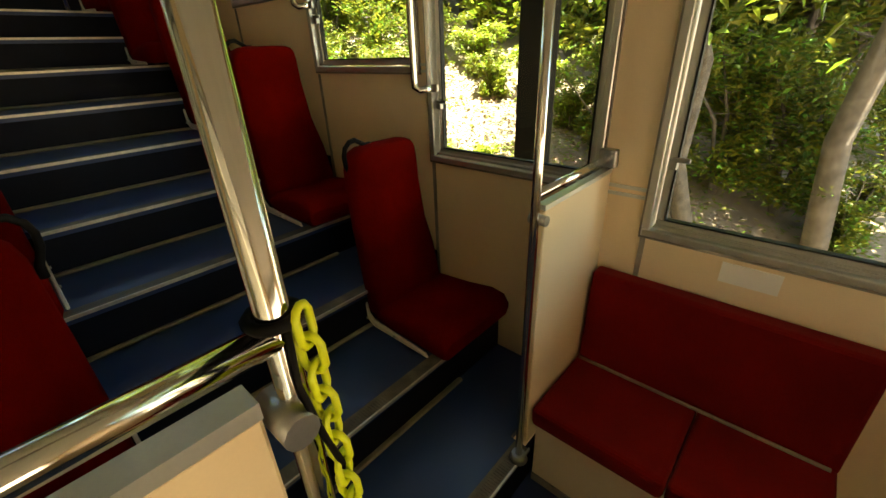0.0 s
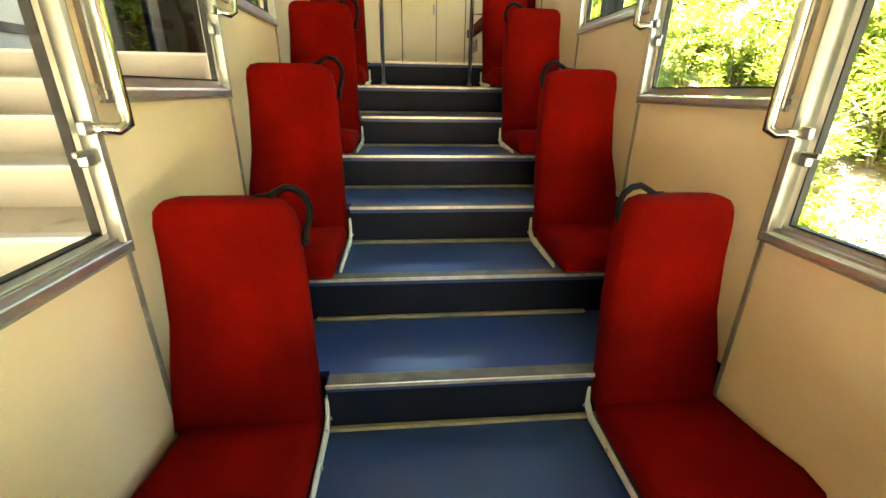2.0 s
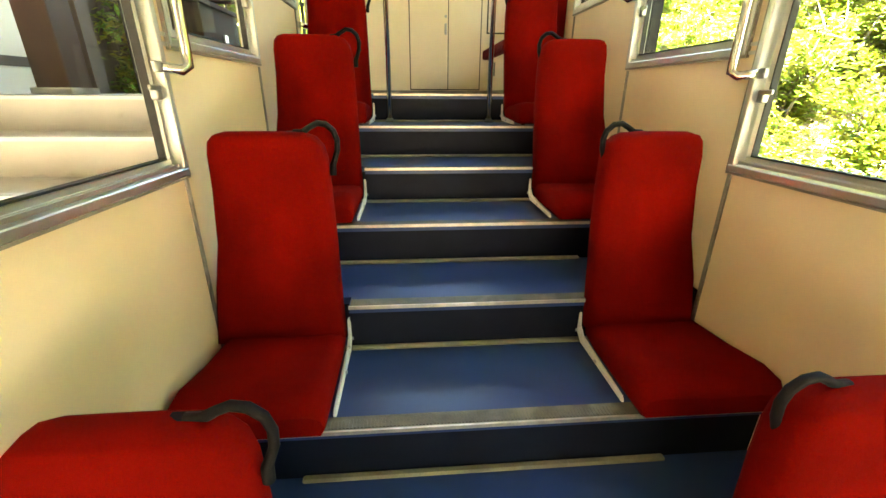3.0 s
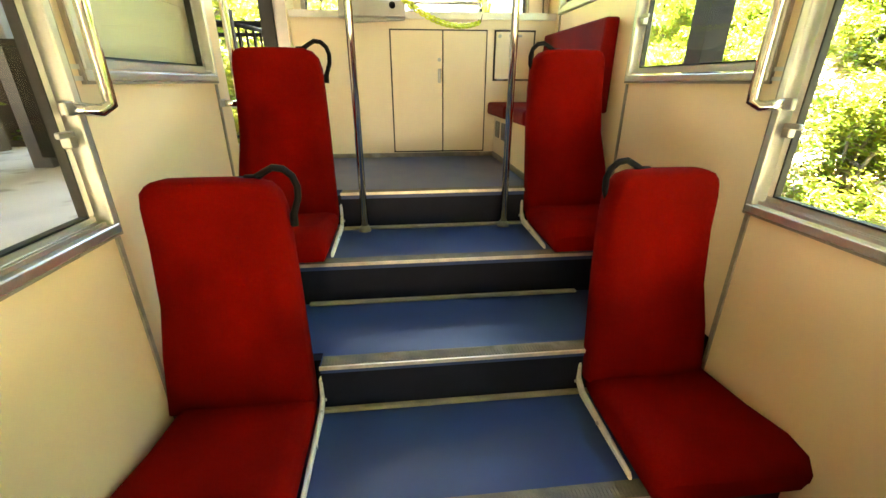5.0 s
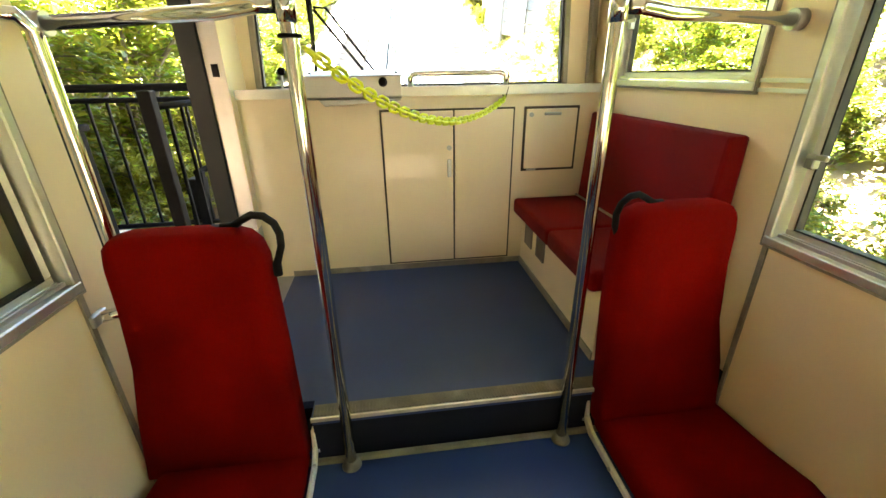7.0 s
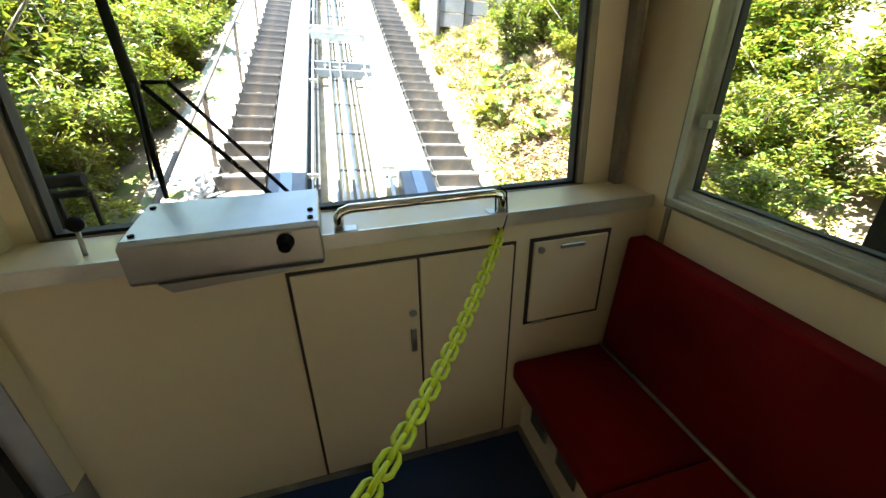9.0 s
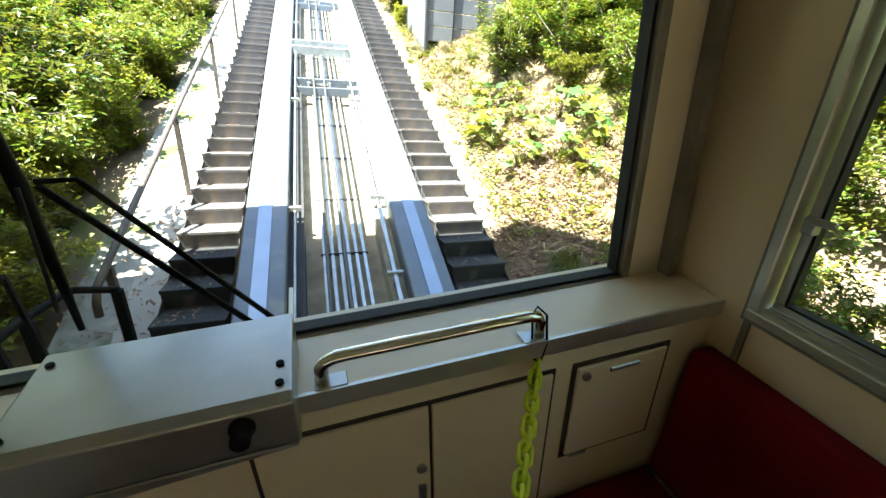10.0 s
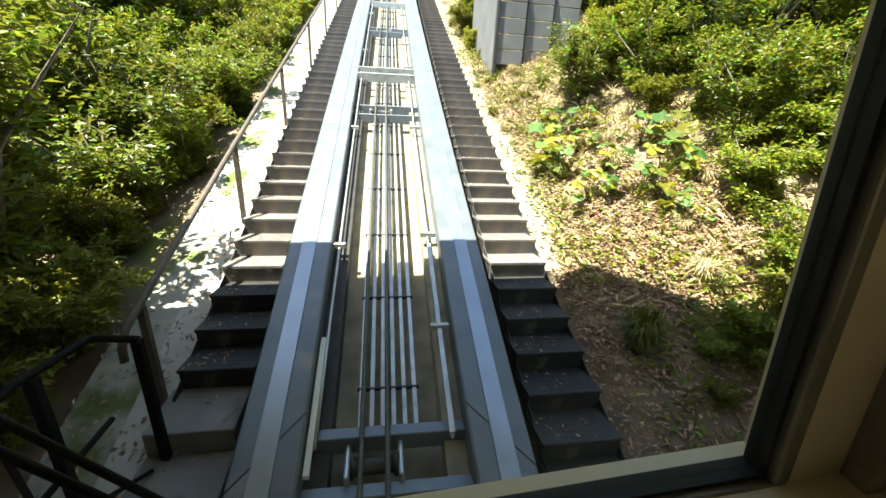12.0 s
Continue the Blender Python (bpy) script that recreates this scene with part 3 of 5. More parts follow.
def make_cupboard():
    c = thing("wall_cupboard", (0, 0, 0), "cream double-door cupboard let into the bulkhead", "cupboard")
    x0, x1, z0, z1 = -0.352, 0.302, 0.035, 0.828
    boxpart("surround", (x0, x1, -0.004, 0.0, z0, z1), GAP, c)
    for a, b in ((x0 + 0.009, -0.004), (0.004, x1 - 0.009)):
        boxpart("door", (a, b, -0.011, -0.002, z0 + 0.009, z1 - 0.009), CREAM_DOOR, c, bev=0.002, seg=1)
    tubepart("lock", [(-0.024, -0.018, 0.645), (-0.024, -0.010, 0.645)], 0.012, STEEL, c)
    bm = bmesh.new()
    box(bm, -0.034, -0.014, -0.017, -0.010, 0.50, 0.59)
    bevel(bm, 0.003, 1)
    part("recessed_pull", bm, STEEL, c)
    p = thing("wall_hatch", (0.51, 0, 0.46), "small cream locker hatch in the bulkhead with dark edges", "hatch")
    x0, x1, z0, z1 = 0.349, 0.632, 0.513, 0.828
    boxpart("surround", (x0, x1, -0.004, 0.0, z0, z1), GAP, p)
    boxpart("door", (x0 + 0.012, x1 - 0.012, -0.010, -0.002, z0 + 0.012, z1 - 0.012), CREAM_DOOR, p, bev=0.002, seg=1)
    tubepart("lock", [(x0 + 0.035, -0.017, 0.79), (x0 + 0.035, -0.009, 0.79)], 0.011, STEEL, p)
    bm = bmesh.new()
    box(bm, 0.45, 0.537, -0.016, -0.009, 0.785, 0.80)
    bevel(bm, 0.003, 1)
    part("pull", bm, STEEL, p)
    boxpart("hinge", (0.375, 0.425, -0.014, -0.009, 0.516, 0.524), STEEL, p)


make_cupboard()


def make_bench(y0, y1, zf, zc, zb, back_top, group):
    b = thing("wall_bench", (0.55, (y0 + y1) / 2, zf), "red plush bench on a cream base along the wall", "bench", group)
    boxpart("base", (0.372, XR - 0.004, y0 + 0.02, y1 - 0.004, zf, zc), CREAM_DOOR, b)
    boxpart("kick_strip", (0.366, 0.372, y0 + 0.02, y1 - 0.004, zf, zf + 0.035), COVE, b)
    ym = y0 + 0.45 * (y1 - y0)
    for a, c in ((y0, ym - 0.001), (ym + 0.001, y1 - 0.006)):
        bm = bmesh.new()
        box(bm, 0.315, 0.70, a, c, zc, zb)
        bevel(bm, 0.02, 3)
        part("seat_cushion", bm, RED_BENCH, b)
    bm = bmesh.new()
    prism(bm, [(0.665, zb - 0.02), (0.69, back_top), (XR - 0.005, back_top), (XR - 0.005, zb - 0.02)], "y", y0, y1 - 0.01)
    bevel(bm, 0.012, 2)
    part("backrest", bm, RED_BENCH, b)
    tubepart("piping", [(0.655, y0 + 0.02, zb + 0.004), (0.655, y1 - 0.02, zb + 0.004)], 0.006, COVE, b, "pale piping behind the seat cushion")
    return b


bench = make_bench(-0.905, -0.006, 0.0, 0.295, 0.376, 0.797, "wall benches")
for yy in (-0.14, -0.31):
    v = bmesh.new()
    frame_ring(v, 0.364, 0.372, yy - 0.05, yy + 0.05, 0.15, 0.255, 0.008)
    for i in range(8):
        box(v, 0.366, 0.371, yy - 0.042, yy + 0.042, 0.162 + i * 0.011, 0.167 + i * 0.011)
    box(v, 0.3705, 0.3715, yy - 0.042, yy + 0.042, 0.158, 0.248)
    part("vent_grille", v, ALU_DARK, bench, "dark slatted vent grille")


def make_console():
    c = thing("control_console", (-0.44, 0, 0.885), "brushed steel control box on the windscreen sill", "console")
    bm = bmesh.new()
    x0, x1 = -0.66, -0.245
    prism(bm, [(0.155, 0.925), (0.155, 1.0), (-0.055, 0.985), (-0.075, 0.977), (-0.075, 0.89), (-0.066, 0.88), (-0.018, 0.88), (-0.018, 0.925)], "x", x0, x1)
    bevel(bm, 0.004, 2)
    part("housing", bm, STEEL, c)
    bm = bmesh.new()
    prism(bm, [(-0.61, 0.879), (-0.585, 0.853), (-0.25, 0.872), (-0.25, 0.879)], "y", -0.07, -0.02)
    bevel(bm, 0.002, 1)
    part("underside_tray", bm, STEEL, c)
    k = bmesh.new()
    tube(k, [(-0.325, y, 0.95) for y in (-0.076, -0.082, -0.083, -0.11, -0.113)], [0.02, 0.02, 0.016, 0.015, 0.012], 16)
    part("knob", k, BLACK, c, "round black knob")
    for x, y in ((-0.265, -0.035), (-0.265, 0.01), (-0.64, -0.035), (-0.64, 0.12)):
        z = 0.985 + (y + 0.055) * 0.0714
        tubepart("screw_hole", [(x, y, z), (x, y, z + 0.004)], 0.007, BLACK, c)
    h = thing("sill_handrail", (0.03, -0.02, 0.923), "bent chrome handrail along the windscreen sill", "handrail")
    y = 0.008
    tubepart("rail", [(-0.2, y, 0.925), (-0.2, y, 0.963), (-0.19, y, 0.976), (-0.17, y, 0.982), (0.225, y, 0.982), (0.245, y, 0.976), (0.252, y, 0.963), (0.252, y, 0.925)], 0.013, CHROME, h)
    for x in (-0.185, 0.24):
        bm = bmesh.new()
        box(bm, x - 0.03, x + 0.03, y - 0.018, y + 0.022, 0.924, 0.929)
        bevel(bm, 0.002, 1)
        pl = part("base_plate", bm, STEEL, h)
    knob = thing("brake_lever", (-0.78, 0.05, 0.923), "short lever with a black ball knob", "lever")
    tubepart("stem", [(-0.78, 0.05, 0.923), (-0.775, 0.05, 0.988)], 0.005, STEEL, knob)
    bm = bmesh.new()
    bmesh.ops.create_uvsphere(bm, u_segments=14, v_segments=10, radius=0.018, matrix=Matrix.Translation((-0.774, 0.05, 1.000)))
    part("ball_knob", bm, BLACK, knob, smooth=True)


make_console()

# landing poles and cross bars
PX = (-0.503, 0.206)
PY = -1.049
for px, wall_x, yb in ((PX[0], XL, -0.88), (PX[1], XR, -0.95)):
    p = thing("grab_pole", (px, PY, -R), "floor-to-ceiling chrome grab pole with a cross bar", "grab pole", "landing poles")
    tubepart("pole", [(px, PY, -R + 0.002), (px, PY, 2.21)], 0.017, CHROME, p, n=20)
    tubepart("floor_flange", [(px, PY, -R + 0.001), (px, PY, -R + 0.008), (px, PY, -R + 0.03)], [0.032, 0.03, 0.019], NOSE, p, n=16)
    zb = 1.10
    d = 1 if wall_x > px else -1
    tubepart("cross_bar", [(px + d * 0.02, PY, zb + 0.01), (px + d * 0.06, PY + 0.006, zb + 0.01), (px + d * 0.14, PY + 0.02, zb), (wall_x - d * 0.012, yb, zb - 0.005)], 0.016, CHROME, p, n=16)
    tubepart("bar_socket", [(px, PY, zb - 0.022), (px, PY, zb + 0.045)], 0.021, CHROME, p, n=16)
    tubepart("wall_socket", [(wall_x - d * 0.03, yb, zb - 0.005), (wall_x - d * 0.001, yb, zb - 0.005)], 0.026, STEEL, p, n=16)
tag_pts = [(PX[0] + 0.021 * math.cos(a), PY + 0.021 * math.sin(a), 1.055) for a in [k * math.pi / 6 for k in range(12)]]
bm = bmesh.new()
tube(bm, tag_pts, 0.004, 6, True)
solid("cable_tie", bm, BLACK, "black cable tie round the chrome pole", "cable tie")


def make_chain(name, pts_fn, count, label, size=0.036):
    """Links along a curve, every other one turned a quarter."""
    ch = thing(name, pts_fn(0.0), label, "chain")
    proto = None
    for i in range(count):
        u = (i + 0.5) / count
        p, q = Vector(pts_fn(u - 0.3 / count)), Vector(pts_fn(u + 0.3 / count))
        d = (q - p).normalized()
        m = d.to_track_quat("X", "Z").to_matrix().to_4x4()
        m = Matrix.Translation((p + q) / 2) @ m @ pose(0, 0, 0, 90 * (i % 2) + 20, 0, 0)
        if proto is None:
            bm = bmesh.new()
            L, W = size * 0.5, size * 0.26
            path = [(L * 0.55, -W, 0), (L * 0.9, -W * 0.62, 0), (L, 0, 0), (L * 0.9, W * 0.62, 0), (L * 0.55, W, 0), (-L * 0.55, W, 0), (-L * 0.9, W * 0.62, 0), (-L, 0, 0), (-L * 0.9, -W * 0.62, 0), (-L * 0.55, -W, 0)]
            tube(bm, path, size * 0.1, 8, True)
            ob = part("chain_link", bm, YELLOW)
            proto = ob.data
        else:
            ob = new("chain_link", proto)
        ob.parent = ch
        ob.matrix_parent_inverse = Matrix.Translation(-ch.location)
        ob.matrix_basis = m
    return ch


A, B = Vector((PX[0] + 0.03, PY + 0.01, 1.03)), Vector((0.245, -0.01, 0.868))


def upper_chain(u):
    p = A.lerp(B, u)
    return (p.x, p.y, p.z - 0.125 * 4 * u * (1 - u) * (1 - 0.15 * (u - 0.5)))


make_chain("barrier_chain", upper_chain, 46, "slack yellow plastic chain from pole to sill handrail", 0.046)
bm = bmesh.new()
tube(bm, [(0.245, 0.012, 1.000), (0.262, 0.0, 0.983), (0.262, -0.012, 0.918), (0.25, -0.014, 0.873), (0.238, -0.01, 0.878), (0.232, 0.0, 0.928), (0.235, 0.012, 0.983)], 0.0028, 6, True)
solid("chain_loop", bm, BLACK, "black cord loop round the chrome handrail", "cord")


# doorway on the left of the landing
def make_doorway():
    d = thing("door_1", (XL, -0.45, 0), "open side doorway with black rubber edge and steel plate", "doorway", kind="structure")
    boxpart("front_jamb", (XL - 0.05, XL + 0.11, -0.06, 0.17, 0.0, 2.27), CREAM_DOOR, d)
    boxpart("rubber_edge", (XL - 0.045, XL + 0.034, -0.085, -0.06, 0.0, 2.1), RUBBER, d)
    boxpart("steel_plate", (XL + 0.038, XL + 0.108, -0.064, -0.06, 0.30, 1.45), STEEL, d)
    boxpart("kick_plate", (XL + 0.038, XL + 0.112, -0.063, -0.002, 0.0, 0.296), STEEL, d)
    boxpart("header", (XL - 0.05, XL, -0.92, -0.06, 2.0, 2.27), CREAM_DOOR, d)
    for z in (0.98, 1.28):
        boxpart("hasp", (XL + 0.06, XL + 0.085, -0.072, -0.064, z, z + 0.05), BLACK, d)
    leaf = thing("sliding_door", (XL - 0.1, -1.4, 0), "cream sliding door leaf pushed open behind the window", "door")
    boxpart("leaf", (XL - 0.10, XL - 0.065, -1.80, -0.95, 0.0, 0.78), CREAM_DOOR, leaf, bev=0.004, seg=1)
    bm = bmesh.new()
    frame_ring(bm, XL - 0.10, XL - 0.065, -1.80, -0.95, 0.78, 1.95, 0.08)
    part("window_frame", bm, CREAM_DOOR, leaf)
    g = boxpart("pane", (XL - 0.085, XL - 0.08, -1.72, -1.03, 0.86, 1.87), GLASS, leaf)
    g.visible_shadow = False


make_doorway()

# ---- lower landing ----
low_bench = make_bench(-6.05, -5.262, LOW, LOW + 0.35, LOW + 0.43, LOW + 0.80, "wall benches")
tagged(boxpart("wall_notice", (XR - 0.006, XR - 0.001, -5.785, -5.635, -1.205, -1.14), CEIL), "small pale notice plate on the wall", "notice")
for px, yy, wx, zf, zr in ((-0.512, -5.485, XL, LOW, -0.712), (0.285, -5.25, XR, nosing(10)[1], -0.872)):
    sgn = 1 if wx > px else -1
    s = thing("partition_screen", (px, yy, zf), "cream partition screen with chrome pole and rail", "partition", "lower partitions")
    tubepart("pole", [(px, yy, zf), (px, yy, ceiling_z(yy))], 0.0125, CHROME, s, n=20)
    tubepart("floor_flange", [(px, yy, zf + 0.001), (px, yy, zf + 0.03)], [0.034, 0.024], STEEL, s, n=16)
    x0, x1 = sorted((px + sgn * 0.03, wx))
    boxpart("panel", (x0, x1, yy - 0.012, yy + 0.012, zf + 0.06, zr - 0.05), CREAM, s, bev=0.003, seg=1)
    boxpart("panel_edge", (x0, x1, yy - 0.014, yy + 0.014, zr - 0.05, zr - 0.035), ALU, s)
    tubepart("top_rail", [(px, yy, zr), (wx, yy, zr)], 0.0125, CHROME, s, n=16)
    tubepart("clamp", [(px + sgn * 0.012, yy - 0.03, zr - 0.07), (px + sgn * 0.012, yy + 0.02, zr - 0.07)], 0.015, STEEL, s)
    boxpart("wall_socket", tuple(sorted((wx - sgn * 0.03, wx))) + (yy - 0.03, yy + 0.03, zr - 0.03, zr + 0.03), STEEL, s, bev=0.004, seg=1)


def lower_chain(u):
    return (-0.499 + 0.010 * u, -5.502 - 0.008 * u, -0.690 - 0.34 * u)


make_chain("hanging_chain", lower_chain, 13, "yellow plastic chain hanging from the chrome pole", 0.034)
bm = bmesh.new()
tube(bm, [(-0.512 + 0.018 * math.cos(a), -5.485 + 0.018 * math.sin(a), -0.695) for a in [k * math.pi / 6 for k in range(12)]], 0.005, 6, True)
tube(bm, [(-0.512, -5.503, -0.695), (-0.516, -5.508, -0.745), (-0.508, -5.512, -0.80), (-0.496, -5.51, -0.85)], 0.003, 6)
solid("cable_tie", bm, BLACK, "black cable tie and cord on the chrome pole", "cable tie")


# ---- the line outside ----
# the line and its hillside, laid out in their own units and set beside the car
LINE = pose(0.039, -0.209, 1.557, -1.07, 4.4, -0.5) @ Matrix.Scale(0.897, 4) @ Matrix.Translation((-0.021, 0.237, -1.482))


def set_on_line(earlier):
    for ob in scene.collection.objects:
        if ob.parent is None and ob.name not in earlier:
            ob.matrix_basis = LINE @ ob.matrix_basis


EARLIER = {ob.name for ob in scene.collection.objects}
G0, GS = -1.11, 0.365          # girder top: z = G0 + GS * y


def cx(y):
    return 0.05 + 0.01 * y + 0.0007 * y * y if y > 0 else 0.05 + 0.01 * y


def gz(y):
    return G0 + GS * y


def sweep(bm, outline, y0, y1, step=1.0):
    """Carries an outline of (across, up) along the line of the track."""
    n = max(1, int((y1 - y0) / step))
    rings = []
    for i in range(n + 1):
        y = y0 + (y1 - y0) * i / n
        rings.append([bm.verts.new((cx(y) + u, y, gz(y) + v)) for u, v in outline])
    for a, b in zip(rings, rings[1:]):
        for i in range(len(outline)):
            j = (i + 1) % len(outline)
            bm.faces.new((a[i], a[j], b[j], b[i]))
    bm.faces.new(rings[0])
    bm.faces.new(rings[-1][::-1])


def bar(u0, u1, v0, v1):
    return [(u0, v0), (u1, v0), (u1, v1), (u0, v1)]


YN, YF = -8.0, 34.0


def make_track():
    for s in (-1, 1):
        g = thing("track_girder", (s * 0.67, 1.5, gz(1.5)), "broad weathered steel track girder with a polished strip", "girder", "track girders", "structure")
        a, b = sorted((s * 0.87, s * 0.50))
        bm = bmesh.new()
        sweep(bm, [(a, -0.32), (b, -0.32), (b, -0.012), (b - 0.012, 0), (a + 0.012, 0), (a, -0.012)], YN, YF)
        part("girder_plate", bm, GIRDER, g)
        c = s * 0.695
        bm = bmesh.new()
        sweep(bm, [(c - 0.065, -0.01), (c + 0.065, -0.01), (c + 0.06, 0.010), (c - 0.06, 0.010)], YN, YF)
        part("running_strip", bm, GIRDER_WORN, g, "polished pale running strip")
        bm = bmesh.new()
        sweep(bm, bar(*sorted((s * 0.36, s * 0.498)), -0.42, -0.2), YN, YF)
        part("inner_kerb", bm, OCHRE if s > 0 else IRON, g)
    bed = bmesh.new()
    sweep(bed, bar(-0.46, 0.46, -0.60, -0.40), YN, YF)
    solid("track_bed", bed, OCHRE, "dusty ochre concrete bed between the girders", "track bed", "structure")
    for i in range(6):
        u = -0.20 + i * 0.075
        bm = bmesh.new()
        sweep(bm, [(u, -0.30), (u + 0.03, -0.30), (u + 0.03, -0.24), (u, -0.24)], 1.86, YF)
        solid("guide_bar", bm, GALV, "long galvanised bar between the girders", "guide bar", "structure", "guide bars")
    y = 2.18
    while y < 26:
        tie = boxpart("cross_tie", (cx(y) - 0.215, cx(y) + 0.225, y - 0.008, y + 0.008, gz(y) - 0.26, gz(y) - 0.235), IRON)
        tagged(tie, "dark iron tie across the guide bars", "tie", "cross ties")
        y += 0.82
    for u in (-0.165, -0.005):
        pts = [(cx(y) + u, y, gz(y) - 0.115) for y in [YN + 0.5 * k for k in range(int((YF - YN) / 0.5))]]
        cb = tubepart("haul_cable", pts, 0.0165, CABLE, n=8)
        tagged(cb, "greased steel wire haul rope", "cable", "haul cables")
    for u, yend, r in ((-0.44, 20, 0.013), (0.40, 20, 0.012)):
        pts = [(cx(y) + u, y, gz(y) - 0.09) for y in [1.7 + 0.5 * k for k in range(int(yend / 0.5))]]
        tagged(tubepart("conduit_pipe", pts, r, GALV, n=8), "thin galvanised conduit along the girder", "conduit", "conduits")
    bm = bmesh.new()
    sweep(bm, bar(-0.485, -0.45, -0.10, -0.07), 1.55, 2.45, 0.5)
    solid("scale_strip", bm, CEIL, "pale strip fixed beside the girder", "strip")
    bm = bmesh.new()
    sweep(bm, bar(0.385, 0.42, -0.10, -0.065), 1.72, 3.45, 0.5)
    solid("signal_strip", bm, GALV, "bright galvanised strip beside the girder", "strip")


make_track()


def make_roller(y):
    r = thing("cable_roller", (cx(y), y, gz(y) - 0.4), "steel cable roller assembly between the girders", "roller", "cable rollers")
    c, z = cx(y), gz(y)
    for dy in (-0.16, 0.16):
        boxpart("frame_beam", (c - 0.498, c + 0.498, y + dy - 0.045, y + dy + 0.045, z + GS * dy - 0.26, z + GS * dy - 0.13), GIRDER, r, bev=0.006, seg=1)
    for x0, x1 in ((c - 0.26, c - 0.23), (c + 0.06, c + 0.09)):
        boxpart("bearing", (x0, x1, y - 0.13, y + 0.13, z - 0.26, z - 0.12), GALV, r, bev=0.008, seg=1)
    tubepart("drum", [(c - 0.228, y, z - 0.185), (c - 0.21, y, z - 0.185), (c - 0.20, y, z - 0.185), (c + 0.03, y, z - 0.185), (c + 0.04, y, z - 0.185), (c + 0.058, y, z - 0.185)], [0.07, 0.07, 0.052, 0.052, 0.07, 0.07], IRON, r, n=18)


for yy in (1.65, 6.58, 11.2, 16.0):
    make_roller(yy)


def make_cross_beam(y, drop=0.0, w=0.05, m=GALV):
    bm = bmesh.new()
    c, z = cx(y), gz(y)
    box(bm, c - 0.50, c + 0.50, y - w, y + w, z - 0.14 - drop, z + 0.012 - drop)
    bevel(bm, 0.006, 1)
    solid("cross_beam", bm, m, "grey steel beam joining the two girders", "beam", "", "cross beams")


make_cross_beam(1.15, 0.19, 0.035, GIRDER)
for s in (-1, 1):
    seam = tubepart("plate_seam", [(cx(1.85) + s * 0.503, 1.85, gz(1.85) + 0.001), (cx(1.45) + s * 0.866, 1.45, gz(1.45) + 0.001)], 0.004, IRON, n=6)
    tagged(seam, "dark slanting joint between two girder plates", "joint", "plate seams", "structure")
for yy in (7.75, 8.05, 13.6, 19.5):
    make_cross_beam(yy, 0.0, 0.03)


def make_cable_bracket(s, y):
    b = thing("conduit_bracket", (cx(y) + s * 0.45, y, gz(y) - 0.1), "small pale bracket holding the conduit", "bracket", "conduit brackets")
    u0, u1 = (-0.53, -0.38) if s < 0 else (0.33, 0.48)
    boxpart("plate", (cx(y) + u0, cx(y) + u1, y - 0.022, y + 0.022, gz(y) - 0.10, gz(y) - 0.05), GALV, b, bev=0.004, seg=1)
    boxpart("stay", (cx(y) + (u0 + u1) / 2 - 0.012, cx(y) + (u0 + u1) / 2 + 0.012, y - 0.015, y + 0.015, gz(y) - 0.30, gz(y) - 0.10), IRON, b)


for s, ys in ((-1, (3.44, 5.82, 9.3, 12.5, 15.5)), (1, (2.51, 3.59, 5.89, 8.4, 9.9, 12.6, 15.5))):
    for yy in ys:
        make_cable_bracket(s, yy)

# stairs on both sides of the girders
ST, SY0 = 0.345, 1.43


def step_z(y):
    return gz(y) - 0.32


